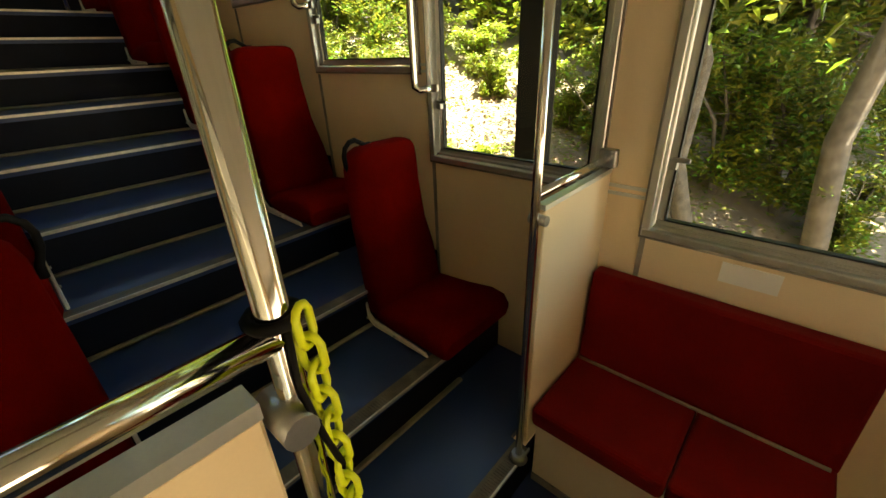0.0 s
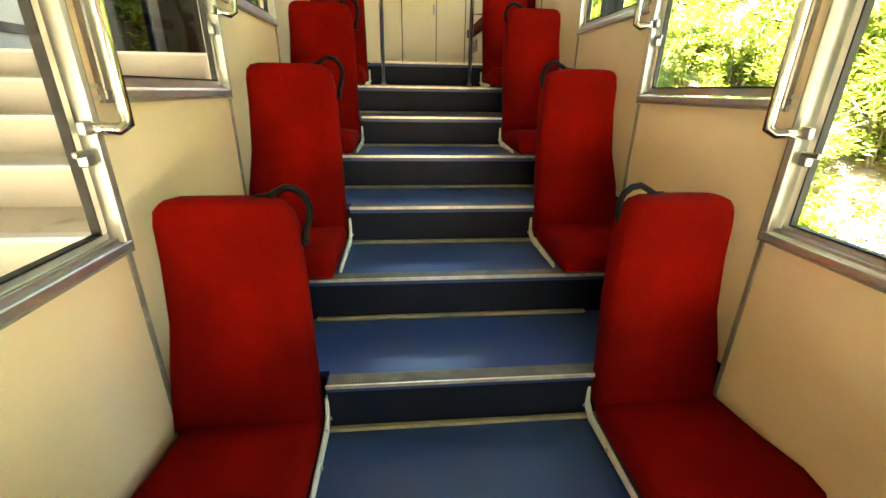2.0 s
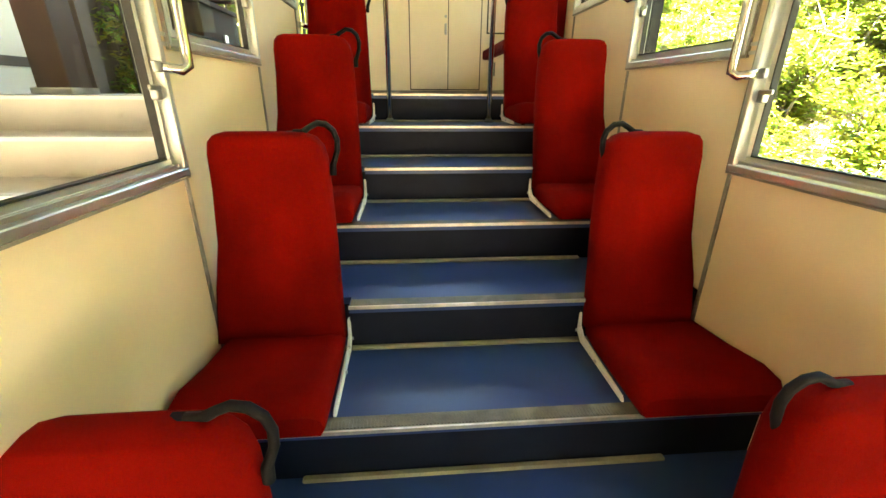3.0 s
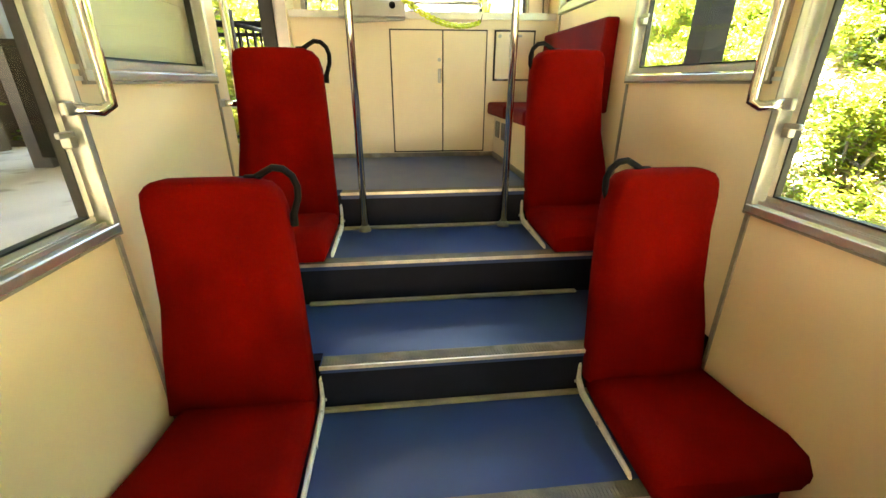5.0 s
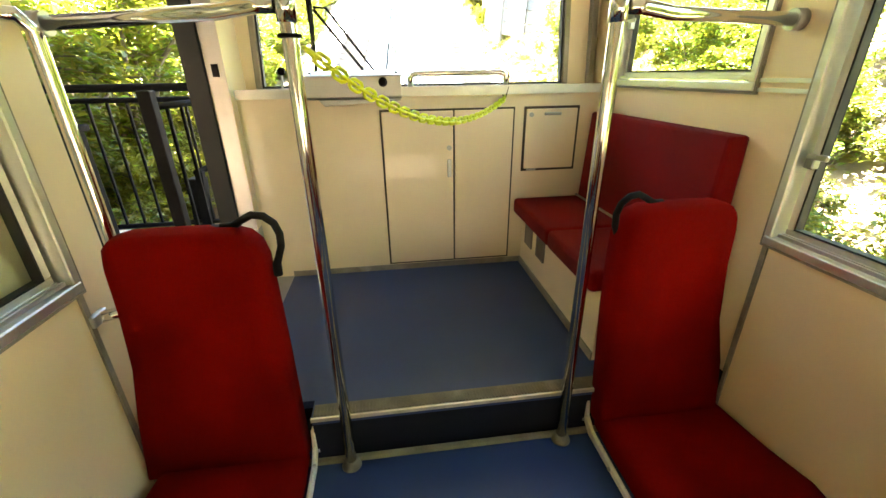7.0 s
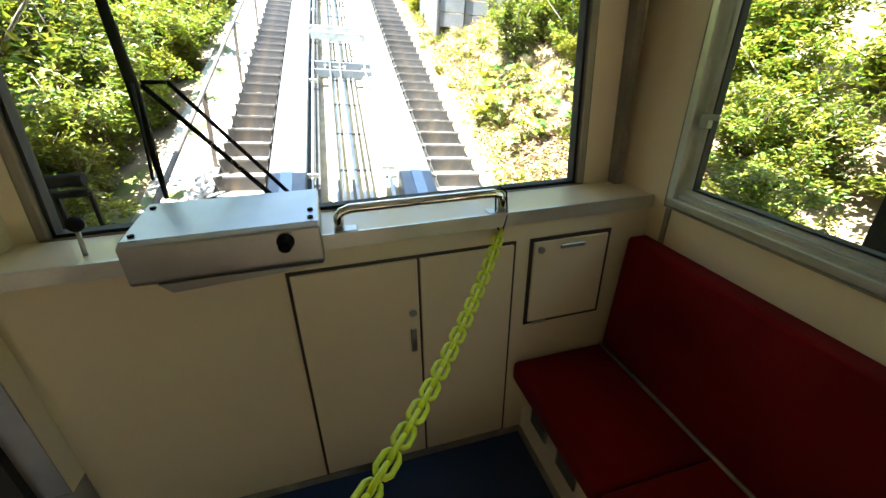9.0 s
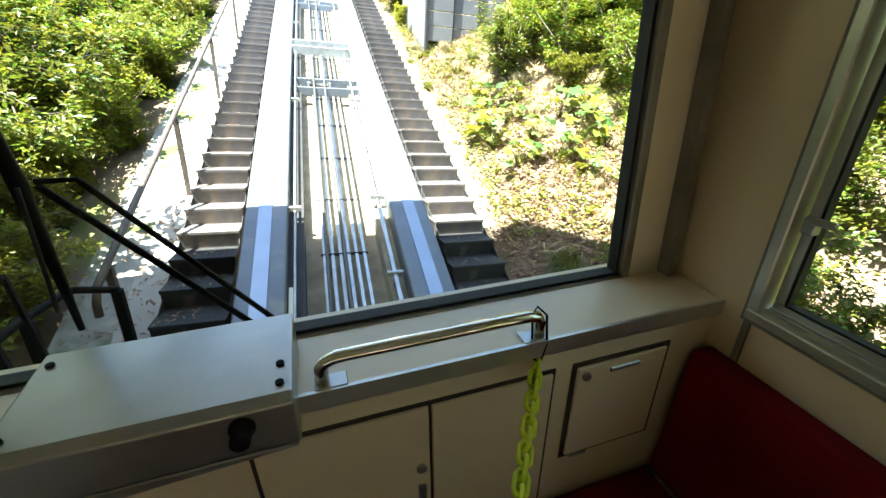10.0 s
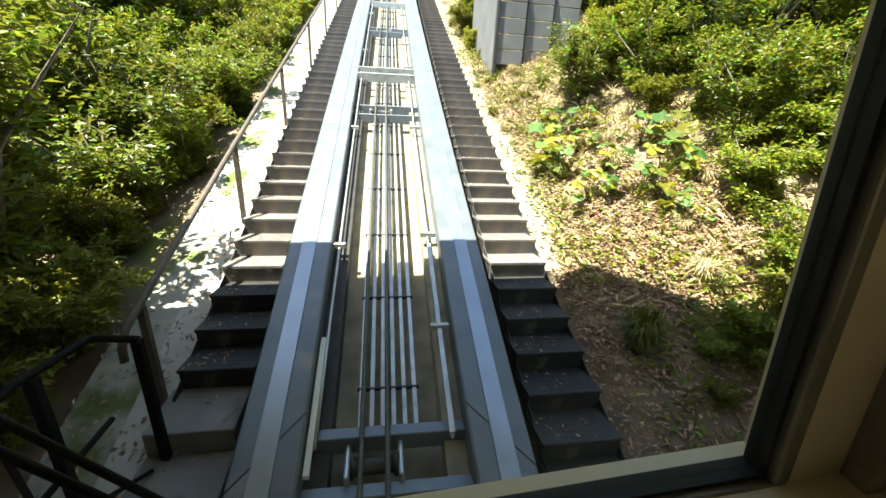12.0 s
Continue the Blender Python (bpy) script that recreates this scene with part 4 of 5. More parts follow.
def make_side_steps(s):
    base = SY0
    root = thing("track_stairs", (s * 1.4, base, step_z(base)), "narrow dark steps beside the track girder", "stairs", kind="structure")
    w, near = (0.54, 0.98) if s < 0 else (0.60, 1.06)
    meshes = {}
    for i in range(3 if s < 0 else 0, 70):
        y = base + i * ST
        x = cx(y) + s * (near + w / 2)
        z = step_z(y)
        # steps up to the canopy's shadow edge take the shaded colour, later ones sunlit
        for key, dims, m in (("tread", (-w / 2, w / 2, 0.0, ST + 0.02, -0.028, 0.0), STEP_LIT_DUST if i > 5 else STEP_DARK), ("riser", (-w / 2 + 0.004, w / 2 - 0.004, 0.012, 0.04, -0.30, -0.028), STEP_LIT_DUST if i > 5 else STEP_DARK)):
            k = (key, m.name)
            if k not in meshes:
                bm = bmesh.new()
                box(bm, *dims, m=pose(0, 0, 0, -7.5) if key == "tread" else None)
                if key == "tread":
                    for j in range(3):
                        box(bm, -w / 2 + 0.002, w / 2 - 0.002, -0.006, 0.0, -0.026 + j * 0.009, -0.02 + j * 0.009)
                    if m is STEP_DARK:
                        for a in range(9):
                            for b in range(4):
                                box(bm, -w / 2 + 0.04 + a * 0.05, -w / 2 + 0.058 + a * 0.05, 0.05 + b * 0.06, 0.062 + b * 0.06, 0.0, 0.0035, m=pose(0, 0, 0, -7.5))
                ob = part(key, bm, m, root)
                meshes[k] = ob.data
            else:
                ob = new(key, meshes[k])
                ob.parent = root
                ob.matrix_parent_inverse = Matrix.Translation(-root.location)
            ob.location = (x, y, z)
    for side in (-1, 1):
        bm = bmesh.new()
        n = 24
        for i in range(1 if s < 0 else 0, n):
            ya, yb = base + i * 0.9, base + (i + 1) * 0.9
            xa, xb = [cx(v) + s * (near + w / 2) + side * (w / 2 - 0.008) for v in (ya, yb)]
            vs = [bm.verts.new(p) for p in ((xa, ya, step_z(ya) - 0.30), (xb, yb, step_z(yb) - 0.30), (xb, yb, step_z(yb) - 0.09), (xa, ya, step_z(ya) - 0.09), (xa + 0.008, ya, step_z(ya) - 0.30), (xb + 0.008, yb, step_z(yb) - 0.30), (xb + 0.008, yb, step_z(yb) - 0.09), (xa + 0.008, ya, step_z(ya) - 0.09))]
            for f in ((0, 1, 2, 3), (4, 7, 6, 5), (0, 4, 5, 1), (3, 2, 6, 7)):
                bm.faces.new([vs[q] for q in f])
        part("stringer", bm, STEP_DARK, root)


make_side_steps(-1)
make_side_steps(1)
bm = bmesh.new()
box(bm, -1.50, -0.94, 0.85, 2.03, -1.7, -0.87)
box(bm, -1.50, -0.94, 2.034, 2.48, -1.7, -0.70)
bevel(bm, 0.012, 2)
solid("landing_block", bm, BLOCK, "worn concrete block at the foot of the steps", "block", "structure")


def ground_z(x, y):
    d = x - cx(max(min(y, 30), -30))
    b = -1.95 + 0.36 * max(-14, min(y, 45)) + (0.12 * (y - 45) if y > 45 else 0)
    if y < -14:
        b += 0.05 * (y + 14)
    if d > 1.75:
        e = d - 1.75
        b += 0.28 + 0.42 * min(e, 5) + 0.25 * max(0, min(e - 5, 40))
        b += 0.10 * noise.noise(Vector((x * 0.7, y * 0.7, 0))) + 0.03 * noise.noise(Vector((x * 3, y * 3, 2)))
    elif d < -2.3:
        e = -2.3 - d
        b += -0.35 * min(e, 2) + 0.16 * max(0, min(e - 3, 60))
        b += 0.10 * noise.noise(Vector((x * 0.7, y * 0.7, 5)))
    else:
        b -= 0.05
    return b


def axis(stops):
    out = []
    for a, b, n in stops:
        out += [a + (b - a) * i / n for i in range(n)]
    return out + [stops[-1][1]]


gx = axis(((-420, -60, 10), (-60, -12, 14), (-12, 12, 84), (12, 60, 14), (60, 420, 10)))
gy = axis(((-420, -40, 10), (-40, -10, 12), (-10, 26, 110), (26, 70, 20), (70, 420, 10)))
bm = bmesh.new()
grid = [[bm.verts.new((x, y, ground_z(x, y))) for y in gy] for x in gx]
for i in range(len(gx) - 1):
    for j in range(len(gy) - 1):
        bm.faces.new((grid[i][j], grid[i + 1][j], grid[i + 1][j + 1], grid[i][j + 1])).smooth = True
solid("ground", bm, SOIL, "hillside ground covered with dry leaf litter", "ground", "structure")

# concrete verges
bm = bmesh.new()
sweep(bm, bar(-1.90, -1.50, -1.10, -0.68), 0.6, YF)
solid("verge_left", bm, CONCRETE, "pale concrete verge beside the steps", "verge", "structure")
bm = bmesh.new()
sweep(bm, [(-2.33, -1.2), (-1.90, -1.15), (-1.90, -0.685), (-2.33, -0.70)], 0.3, YF)
solid("verge_left_outer", bm, MOSSY, "mossy concrete apron under the bushes", "verge", "structure")
bm = bmesh.new()
sweep(bm, bar(1.67, 2.06, -1.0, -0.50), 3.6, YF)
solid("verge_right", bm, OCHRE, "narrow concrete kerb beside the steps", "verge", "structure")


def make_line_fence():
    f = thing("line_fence", (-1.4, 4, 0), "brown painted handrail on slim posts beside the steps", "railing")
    us = -1.66
    ys = [2.48, 4.65, 7.16, 9.94, 12.6, 15.3, 18.0]
    for y in ys:
        x, z = cx(y) + us, gz(y) - 0.68
        bm = bmesh.new()
        box(bm, x - 0.024, x + 0.024, y - 0.024, y + 0.024, z, z + 0.88)
        part("post", bm, RAILP, f)
    pts = [(cx(2.2) + us, 2.2, gz(2.2) + 0.06), (cx(2.21) + us, 2.21, gz(2.21) + 0.15)] + [(cx(y) + us, y, gz(y) - 0.68 + 0.90) for y in [2.28 + 0.6 * k for k in range(28)]]
    tubepart("handrail", pts, 0.026, RAILP, f)


make_line_fence()


def make_platform_gate():
    g = thing("platform_railing", (-1.6, 1.0, -0.9), "black steel railing at the end of the platform", "railing")
    tubepart("top_rail", [(-1.62, 0.75, 0.12), (-1.61, 1.55, 0.12), (-1.59, 1.98, 0.065), (-1.56, 2.0, 0.06), (-1.35, 2.0, 0.04)], 0.022, BLACK, g)
    tubepart("lower_rail", [(-1.62, 0.75, -0.50), (-1.59, 1.98, -0.50)], 0.018, BLACK, g)
    for x, y, z0, z1 in ((-1.62, 0.8, -1.2, 0.12), (-1.60, 1.6, -1.1, 0.10), (-1.36, 2.0, -0.87, 0.04)):
        boxpart("post", (x - 0.026, x + 0.026, y - 0.026, y + 0.026, z0, z1), BLACK, g, bev=0.004, seg=1)
    boxpart("corner_post", (-1.80, -1.69, 0.98, 1.09, -1.2, 0.02), BLACK, g, bev=0.006, seg=1)
    tubepart("brace", [(-1.62, 0.82, -0.31), (-1.40, 1.9, -0.86)], 0.014, BLACK, g)


make_platform_gate()
set_on_line(EARLIER)


def make_wiper():
    w = thing("windscreen_wiper", (-0.5, 0.26, 0.940), "black pantograph wiper outside the windscreen", "wiper")
    tubepart("arm", [(-0.634, 0.28, 1.280), (-0.575, 0.285, 1.277), (-0.30, 0.285, 0.910)], 0.006, BLACK, w)
    tubepart("arm", [(-0.634, 0.28, 1.273), (-0.35, 0.285, 0.910)], 0.007, BLACK, w)
    tubepart("blade", [(-0.66, 0.26, 1.740), (-0.655, 0.26, 1.440), (-0.648, 0.26, 1.280), (-0.65, 0.26, 1.120), (-0.653, 0.26, 0.980)], [0.007, 0.012, 0.014, 0.010, 0.006], BLACK, w)
    tubepart("rubber_lip", [(-0.64, 0.24, 1.280), (-0.662, 0.235, 1.040)], 0.004, RUBBER, w)


make_wiper()


# ---- station ----
def make_station():
    p = thing("station_stairs", (-2.2, -4, -2.4), "pale concrete station steps climbing beside the car", "stairs", kind="structure")
    z0 = -0.02
    for k in range(0, 14):
        y1, z1 = -1.80 - 0.385 * k, z0 - 0.163 * (k + 1)
        boxpart("step", (-3.7, XL - 0.16, y1 - 0.385, y1, z1 - 0.6, z1), STEPCON, p)
        boxpart("nosing", (-3.7, XL - 0.16, y1 - 0.389, y1 - 0.335, z1 - 0.012, z1 + 0.004), NOSE_WHITE, p)
    tagged(boxpart("platform", (-3.7, XL - 0.12, -1.80, 1.0, -1.0, z0), STEPCON), "grey concrete platform outside the open doorway", "platform", kind="structure")
    boxpart("nosing", (-3.7, XL - 0.16, -1.804, -1.75, z0 - 0.012, z0 + 0.004), NOSE_WHITE, p)
    wl = thing("station_wall", (-3.75, -4, -2), "white station wall with dark brown posts", "wall", kind="structure")
    bm = bmesh.new()
    prism(bm, [(-8.5, -4.4), (0.75, -1.0), (0.75, 3.0), (-8.5, -0.4)], "x", -3.82, -3.72)
    part("plaster", bm, PLASTER, wl)
    for y in (0.72, -1.3, -3.2, -5.2):
        boxpart("post", (-3.72, -3.54, y - 0.09, y + 0.09, -4 if y < -2 else -1, 3.0 + 0.45 * y), BROWN, wl)
    bm = bmesh.new()
    prism(bm, [(-8.5, -2.63), (-1.8, 0.20), (0.7, 0.20), (0.7, 0.28), (-1.8, 0.28), (-8.5, -2.55)], "x", -3.72, -3.70)
    part("dado_rail", bm, BROWN, wl)
    for k in range(8):
        boxpart("board", (-3.80, -3.72, 0.82 + k * 0.2, 1.015 + k * 0.2, -1.0, 3.0), BROWN, wl, bev=0.004, seg=1)
    pl = thing("station_post", (-3.05, -0.45, z0), "square dark brown post on a pale base", "post", kind="structure")
    boxpart("shaft", (-3.17, -2.93, -0.57, -0.33, z0, 2.1), BROWN, pl, bev=0.006, seg=1)
    boxpart("base", (-3.20, -2.90, -0.60, -0.30, z0, z0 + 0.05), CONCRETE, pl, bev=0.006, seg=1)
    tagged(boxpart("steel_post", (-2.72, -2.60, -0.06, 0.06, z0, 2.2), GREYPANEL, bev=0.004, seg=1), "slim grey steel post on the platform", "post", kind="structure")
    c = thing("canopy", (-0.5, -3, 3), "broad sloping station canopy roof", "roof", kind="structure")
    bm = bmesh.new()
    prism(bm, [(2.68, 3.57), (-10, -0.50), (-10, -0.65), (2.68, 3.42)], "x", -4.6, 0.75)
    part("roof_sheet", bm, ROOFM, c)
    bm = bmesh.new()
    corners = ((0.752, 2.68), (2.3, 1.1), (2.3, -0.2), (1.5, -0.9), (1.5, -10), (0.752, -10))
    upper = [bm.verts.new((x, y, 3.57 + (y - 2.71) * 0.32)) for x, y in corners]
    lower = [bm.verts.new((x, y, 3.42 + (y - 2.71) * 0.32)) for x, y in corners]
    bm.faces.new(upper)
    bm.faces.new(lower[::-1])
    for i in range(6):
        j = (i + 1) % 6
        bm.faces.new((upper[i], lower[i], lower[j], upper[j]))
    part("roof_wing", bm, ROOFM, c)
    for x, y in ((1.74, -0.2), (1.68, -4.43)):
        zr = 3.41 + (y - 2.71) * 0.32
        boxpart("column", (x - 0.08, x + 0.08, y - 0.08, y + 0.08, ground_z(x, y) - 0.3, zr), COLUMN, c, "dark brown steel column")
        boxpart("outrigger", (1.5, x + 0.08, y - 0.06, y + 0.06, zr - 0.14, zr - 0.01), IRON, c)


make_station()


def make_black_fence():
    f = thing("platform_fence", (-2.2, 0.9, 0), "black steel picket fence round the platform", "fence")
    runs = (((-1.12, 0.86), (-3.2, 0.80)), ((-1.37, 0.07), (-1.26, 0.84)))
    for (ax, ay), (bx, by) in runs:
        n = int(math.hypot(bx - ax, by - ay) / 0.105)
        for z in (0.06, 0.86):
            tubepart("rail", [(ax, ay, z), (bx, by, z)], 0.016, BLACK, f)
        for i in range(n + 1):
            u = i / n
            x, y = ax + (bx - ax) * u, ay + (by - ay) * u
            boxpart("picket", (x - 0.007, x + 0.007, y - 0.007, y + 0.007, 0.06, 0.86), BLACK, f)
    for x, y in ((-1.37, 0.06), (-3.2, 0.80), (-1.26, 0.86)):
        boxpart("post", (x - 0.028, x + 0.028, y - 0.028, y + 0.028, -0.02, 0.93), BLACK, f, bev=0.004, seg=1)
    tubepart("handrail", [(-1.08, 0.78, 0.93), (-1.9, 0.78, 0.93), (-3.2, 0.72, 0.93)], 0.024, BLACK, f)
    b = thing("equipment_box", (-2.0, 0.35, 0), "tall dark brown wheeled box on the platform", "box")
    boxpart("body", (-2.62, -2.08, -0.10, 0.70, 0.05, 0.70), COLUMN, b, bev=0.012)
    boxpart("lid", (-2.64, -2.06, -0.12, 0.72, 0.70, 0.74), COLUMN, b, bev=0.008)
    boxpart("latch", (-2.08, -2.065, 0.30, 0.37, 0.42, 0.50), STEEL, b)
    for x in (-2.54, -2.15):
        for y in (-0.04, 0.64):
            tubepart("wheel", [(x - 0.015, y, 0.015), (x + 0.015, y, 0.015)], 0.033, BLACK, b)


make_black_fence()

EARLIER = {ob.name for ob in scene.collection.objects}
# grey retaining panels on the bank
rp = thing("retaining_wall", (2.7, 9.1, 2), "grey retaining panels between posts on the bank", "wall", kind="structure")
for i in range(3):
    x = 2.52 + i * 0.62
    y = 9.1 + i * 0.08
    for j in range(5):
        boxpart("panel", (x, x + 0.575, y, y + 0.06, 2.1 + j * 0.3, 2.385 + j * 0.3), GREYPANEL, rp, bev=0.006, seg=1)
    boxpart("post", (x - 0.05, x - 0.005, y - 0.04, y + 0.06, 1.6, 3.55), IRON, rp)
bm = bmesh.new()
prism(bm, [(9.17, 1.6), (11.5, 2.3), (11.5, 4.2), (9.17, 3.47)], "x", 2.46, 2.51)
part("side_panel", bm, GREYPANEL, rp)


# ---- plants ----
def leaf(bm, p, d, up, L, W):
    """A folded pointed leaf from p along d."""
    d = d.normalized()
    w = d.cross(up)
    w = (w if w.length > 1e-4 else d.orthogonal()).normalized()
    nrm = w.cross(d)
    va, vt, vl, vr = [bm.verts.new(q) for q in (p, p + d * L - nrm * L * 0.12, p + d * L * 0.45 + w * W * 0.5 + nrm * L * 0.06, p + d * L * 0.45 - w * W * 0.5 + nrm * L * 0.06)]
    bm.faces.new((va, vt, vl))
    bm.faces.new((va, vr, vt))


def shrub_meshes(seed, h, spread, leaves, L, W, stems=7):
    rnd = random.Random(seed)
    wood, lv = bmesh.new(), bmesh.new()
    tips = []
    for i in range(stems):
        a = rnd.uniform(0, 6.28)
        lean = rnd.uniform(0.2, 1.0) * spread
        top = Vector((math.cos(a) * lean, math.sin(a) * lean, h * rnd.uniform(0.65, 1.0)))
        mid = Vector((top.x * 0.3, top.y * 0.3, top.z * 0.55))
        tube(wood, [(0, 0, -0.1), mid, top], [0.018 * h, 0.012 * h, 0.003], 5)
        for j in range(11):
            u = rnd.uniform(0.12, 1.0)
            base = mid.lerp(top, (u - 0.5) * 2) if u > 0.5 else Vector((0, 0, 0)).lerp(mid, u * 2)
            b = rnd.uniform(0, 6.28)
            tip = base + Vector((math.cos(b), math.sin(b), rnd.uniform(-0.1, 0.6))) * rnd.uniform(0.2, 0.5) * spread
            tube(wood, [base, tip], [0.006 * h, 0.002], 4)
            tips.append((base, tip))
    for i in range(leaves):
        base, tip = rnd.choice(tips)
        p = base.lerp(tip, rnd.uniform(0.25, 1.1)) + Vector([rnd.gauss(0, 0.06 * spread) for _ in range(3)])
        d = Vector((rnd.gauss(0, 1), rnd.gauss(0, 1), rnd.gauss(0.0, 0.5))) + (tip - base).normalized()
        s = rnd.uniform(0.6, 1.25)
        leaf(lv, p, d, Vector((rnd.gauss(0, 0.35), rnd.gauss(0, 0.35), 1)), L * s, W * s)
    return wood, lv


def shrub(name, seed, h, spread, leaves, L, W, material, label):
    t = thing(name, (0, 0, 0), label, "shrub")
    wood, lv = shrub_meshes(seed, h, spread, leaves, L, W)
    part("stem", wood, BARK, t)
    part("foliage", lv, material, t)
    return t


rnd = random.Random(11)
SH = [
    shrub("shrub", 1, 1.2, 0.75, 4600, 0.085, 0.042, LEAF_A, "leafy bright green shrub on the hillside"),
    shrub("shrub", 2, 1.6, 0.95, 5200, 0.09, 0.045, LEAF_B, "dense deep green shrub on the hillside"),
    shrub("shrub", 3, 1.0, 0.7, 4200, 0.085, 0.04, LEAF_C, "yellow-green young shrub on the hillside"),
    shrub("shrub", 4, 2.6, 1.4, 6500, 0.125, 0.06, LEAF_B, "tall dark evergreen bush on the hillside"),
    shrub("shrub", 5, 2.4, 1.3, 6500, 0.12, 0.058, LEAF_A, "tall bright leafy bush on the hillside"),
]
first = [True] * len(SH)


def plant(i, x, y, sc=1.0, dz=-0.05):
    m = pose(x, y, ground_z(x, y) + dz, rnd.uniform(-8, 8), rnd.uniform(-8, 8), rnd.uniform(0, 360))
    if first[i]:
        first[i] = False
        SH[i].matrix_basis = m
        SH[i].scale = (1, 1, 1)
        return
    copy_thing(SH[i], m @ Matrix.Scale(sc, 4))


# left of the line: a thick hedge of bushes below and beyond the railing
for y in [1.6 + 0.8 * k for k in range(26)]:
    plant(rnd.choice((0, 2, 0, 2)), cx(y) - 2.75 - rnd.uniform(0, 0.5), y + rnd.uniform(-0.3, 0.3), rnd.uniform(0.8, 1.1))
    plant(rnd.choice((0, 2, 1)), cx(y) - 3.4 - rnd.uniform(0, 0.4), y + rnd.uniform(-0.3, 0.3), rnd.uniform(0.9, 1.25))
    plant(rnd.choice((1, 4, 4)), cx(y) - 4.4 - rnd.uniform(0, 0.8), y + rnd.uniform(-0.3, 0.3), rnd.uniform(0.8, 1.15))
    plant(rnd.choice((3, 4, 4)), cx(y) - 6.2 - rnd.uniform(0, 1.5), y + rnd.uniform(-0.5, 0.5), rnd.uniform(1.0, 1.6))
# right bank along the line
for x, y, i, sc in ((3.5, 6.9, 1, 0.75), (4.3, 6.2, 1, 0.9), (4.9, 7.3, 4, 0.7), (5.2, 5.4, 3, 0.7), (4.9, 8.9, 0, 1.0), (5.6, 9.6, 4, 0.9), (6.4, 7.6, 3, 1.0), (4.5, 4.3, 1, 0.8), (5.3, 3.2, 3, 0.7), (3.0, 2.2, 0, 0.5), (3.6, 2.6, 1, 0.5), (3.9, 3.5, 0, 0.7), (4.4, 2.4, 1, 0.7), (5.0, 6.5, 4, 0.75), (5.9, 6.4, 3, 0.8), (6.3, 4.4, 4, 0.9), (5.7, 8.3, 1, 1.2), (6.9, 9.0, 3, 1.1), (5.0, 10.8, 1, 1.1), (6.3, 11.0, 4, 1.0), (4.0, 7.2, 0, 0.8), (6.8, 5.8, 3, 1.0), (2.35, 11.2, 2, 0.6), (2.5, 12.6, 2, 0.8), (2.9, 14.5, 0, 1.0), (3.4, 17.5, 4, 0.9), (6.0, 12.5, 4, 1.1), (4.2, 12.9, 3, 0.9), (7.5, 10.5, 3, 1.3), (3.3, 21, 4, 1.0), (5.0, 19, 3, 1.2), (7.5, 16, 3, 1.5), (3.5, 24, 3, 1.2), (3.8, 28, 4, 1.2), (2.75, 2.25, 0, 0.3), (3.0, 1.85, 0, 0.35), (2.6, 1.9, 2, 0.25), (4.6, 5.2, 1, 0.7), (5.2, 4.7, 0, 0.9), (4.9, 5.9, 0, 0.9), (5.6, 5.9, 1, 0.8), (4.4, 6.8, 0, 0.9), (5.4, 7.0, 1, 0.9), (4.7, 3.6, 0, 0.8), (5.2, 4.0, 1, 0.7), (4.1, 5.6, 2, 0.6), (6.0, 5.0, 0, 1.1), (5.0, 8.0, 0, 1.1), (4.4, 8.2, 2, 0.9), (3.3, 0.6, 1, 0.65), (3.7, 1.4, 1, 0.65), (3.2, -0.3, 1, 0.65), (4.0, 0.2, 4, 0.6), (3.9, -0.9, 1, 0.8), (3.4, -1.5, 1, 0.65), (4.2, 1.9, 1, 0.7)):
    plant(i, x, y, sc)
# bank outside the car's windows
for k in range(16):
    y = 2.2 - 0.62 * k
    if k % 3 == 0 or y < -5.4 or y > -2.2:
        plant(rnd.choice((0, 1, 2, 0)), 2.9 + rnd.uniform(-0.1, 0.7), y, rnd.uniform(0.45, 0.75))
    plant(rnd.choice((1, 4, 3, 0)), 4.9 + rnd.uniform(-0.3, 0.6), y + 0.3, rnd.uniform(0.6, 0.9))
    plant(rnd.choice((3, 4)), 6.6 + rnd.uniform(-0.5, 0.8), y, rnd.uniform(1.0, 1.4))
# beyond the platform
for k in range(9):
    plant(rnd.choice((4, 3, 0)), (-3.4 if k > 2 else -5.2) - rnd.uniform(0, 2.6), 0.2 + 0.45 * k, rnd.uniform(0.8, 1.2), 0.4)


def butterbur(seed):
    r = random.Random(seed)
    t = thing("broadleaf_plant", (0, 0, 0), "broad-leaved green plant on the sunny bank", "plant", "broadleaf plants")
    st, lv = bmesh.new(), bmesh.new()
    for i in range(15):
        a = r.uniform(0, 6.28)
        h, o = r.uniform(0.12, 0.42), r.uniform(0.05, 0.38)
        top = Vector((math.cos(a) * o, math.sin(a) * o, h))
        tube(st, [(0, 0, -0.05), (top.x * 0.4, top.y * 0.4, h * 0.7), top], [0.006, 0.005, 0.004], 5)
        R0 = r.uniform(0.06, 0.13)
        tilt = Vector((math.cos(a) * 0.4 + r.gauss(0, 0.2), math.sin(a) * 0.4 + r.gauss(0, 0.2), 1)).normalized()
        q = tilt.to_track_quat("Z", "Y").to_matrix()
        c = lv.verts.new(top)
        ring = []
        for k in range(11):
            an = 0.35 + k * (6.28 - 0.7) / 10
            rr = R0 * (1 + 0.14 * math.sin(k * 2.6)) * (1.1 if 3 < k < 7 else 0.95)
            ring.append(lv.verts.new(top + q @ Vector((math.cos(an) * rr, math.sin(an) * rr, 0.02 * math.sin(k * 1.9) - 0.015))))
        for k in range(10):
            lv.faces.new((c, ring[k], ring[k + 1]))
    part("stem", st, GRASS, t)
    part("foliage", lv, LEAF_D, t)
    return t


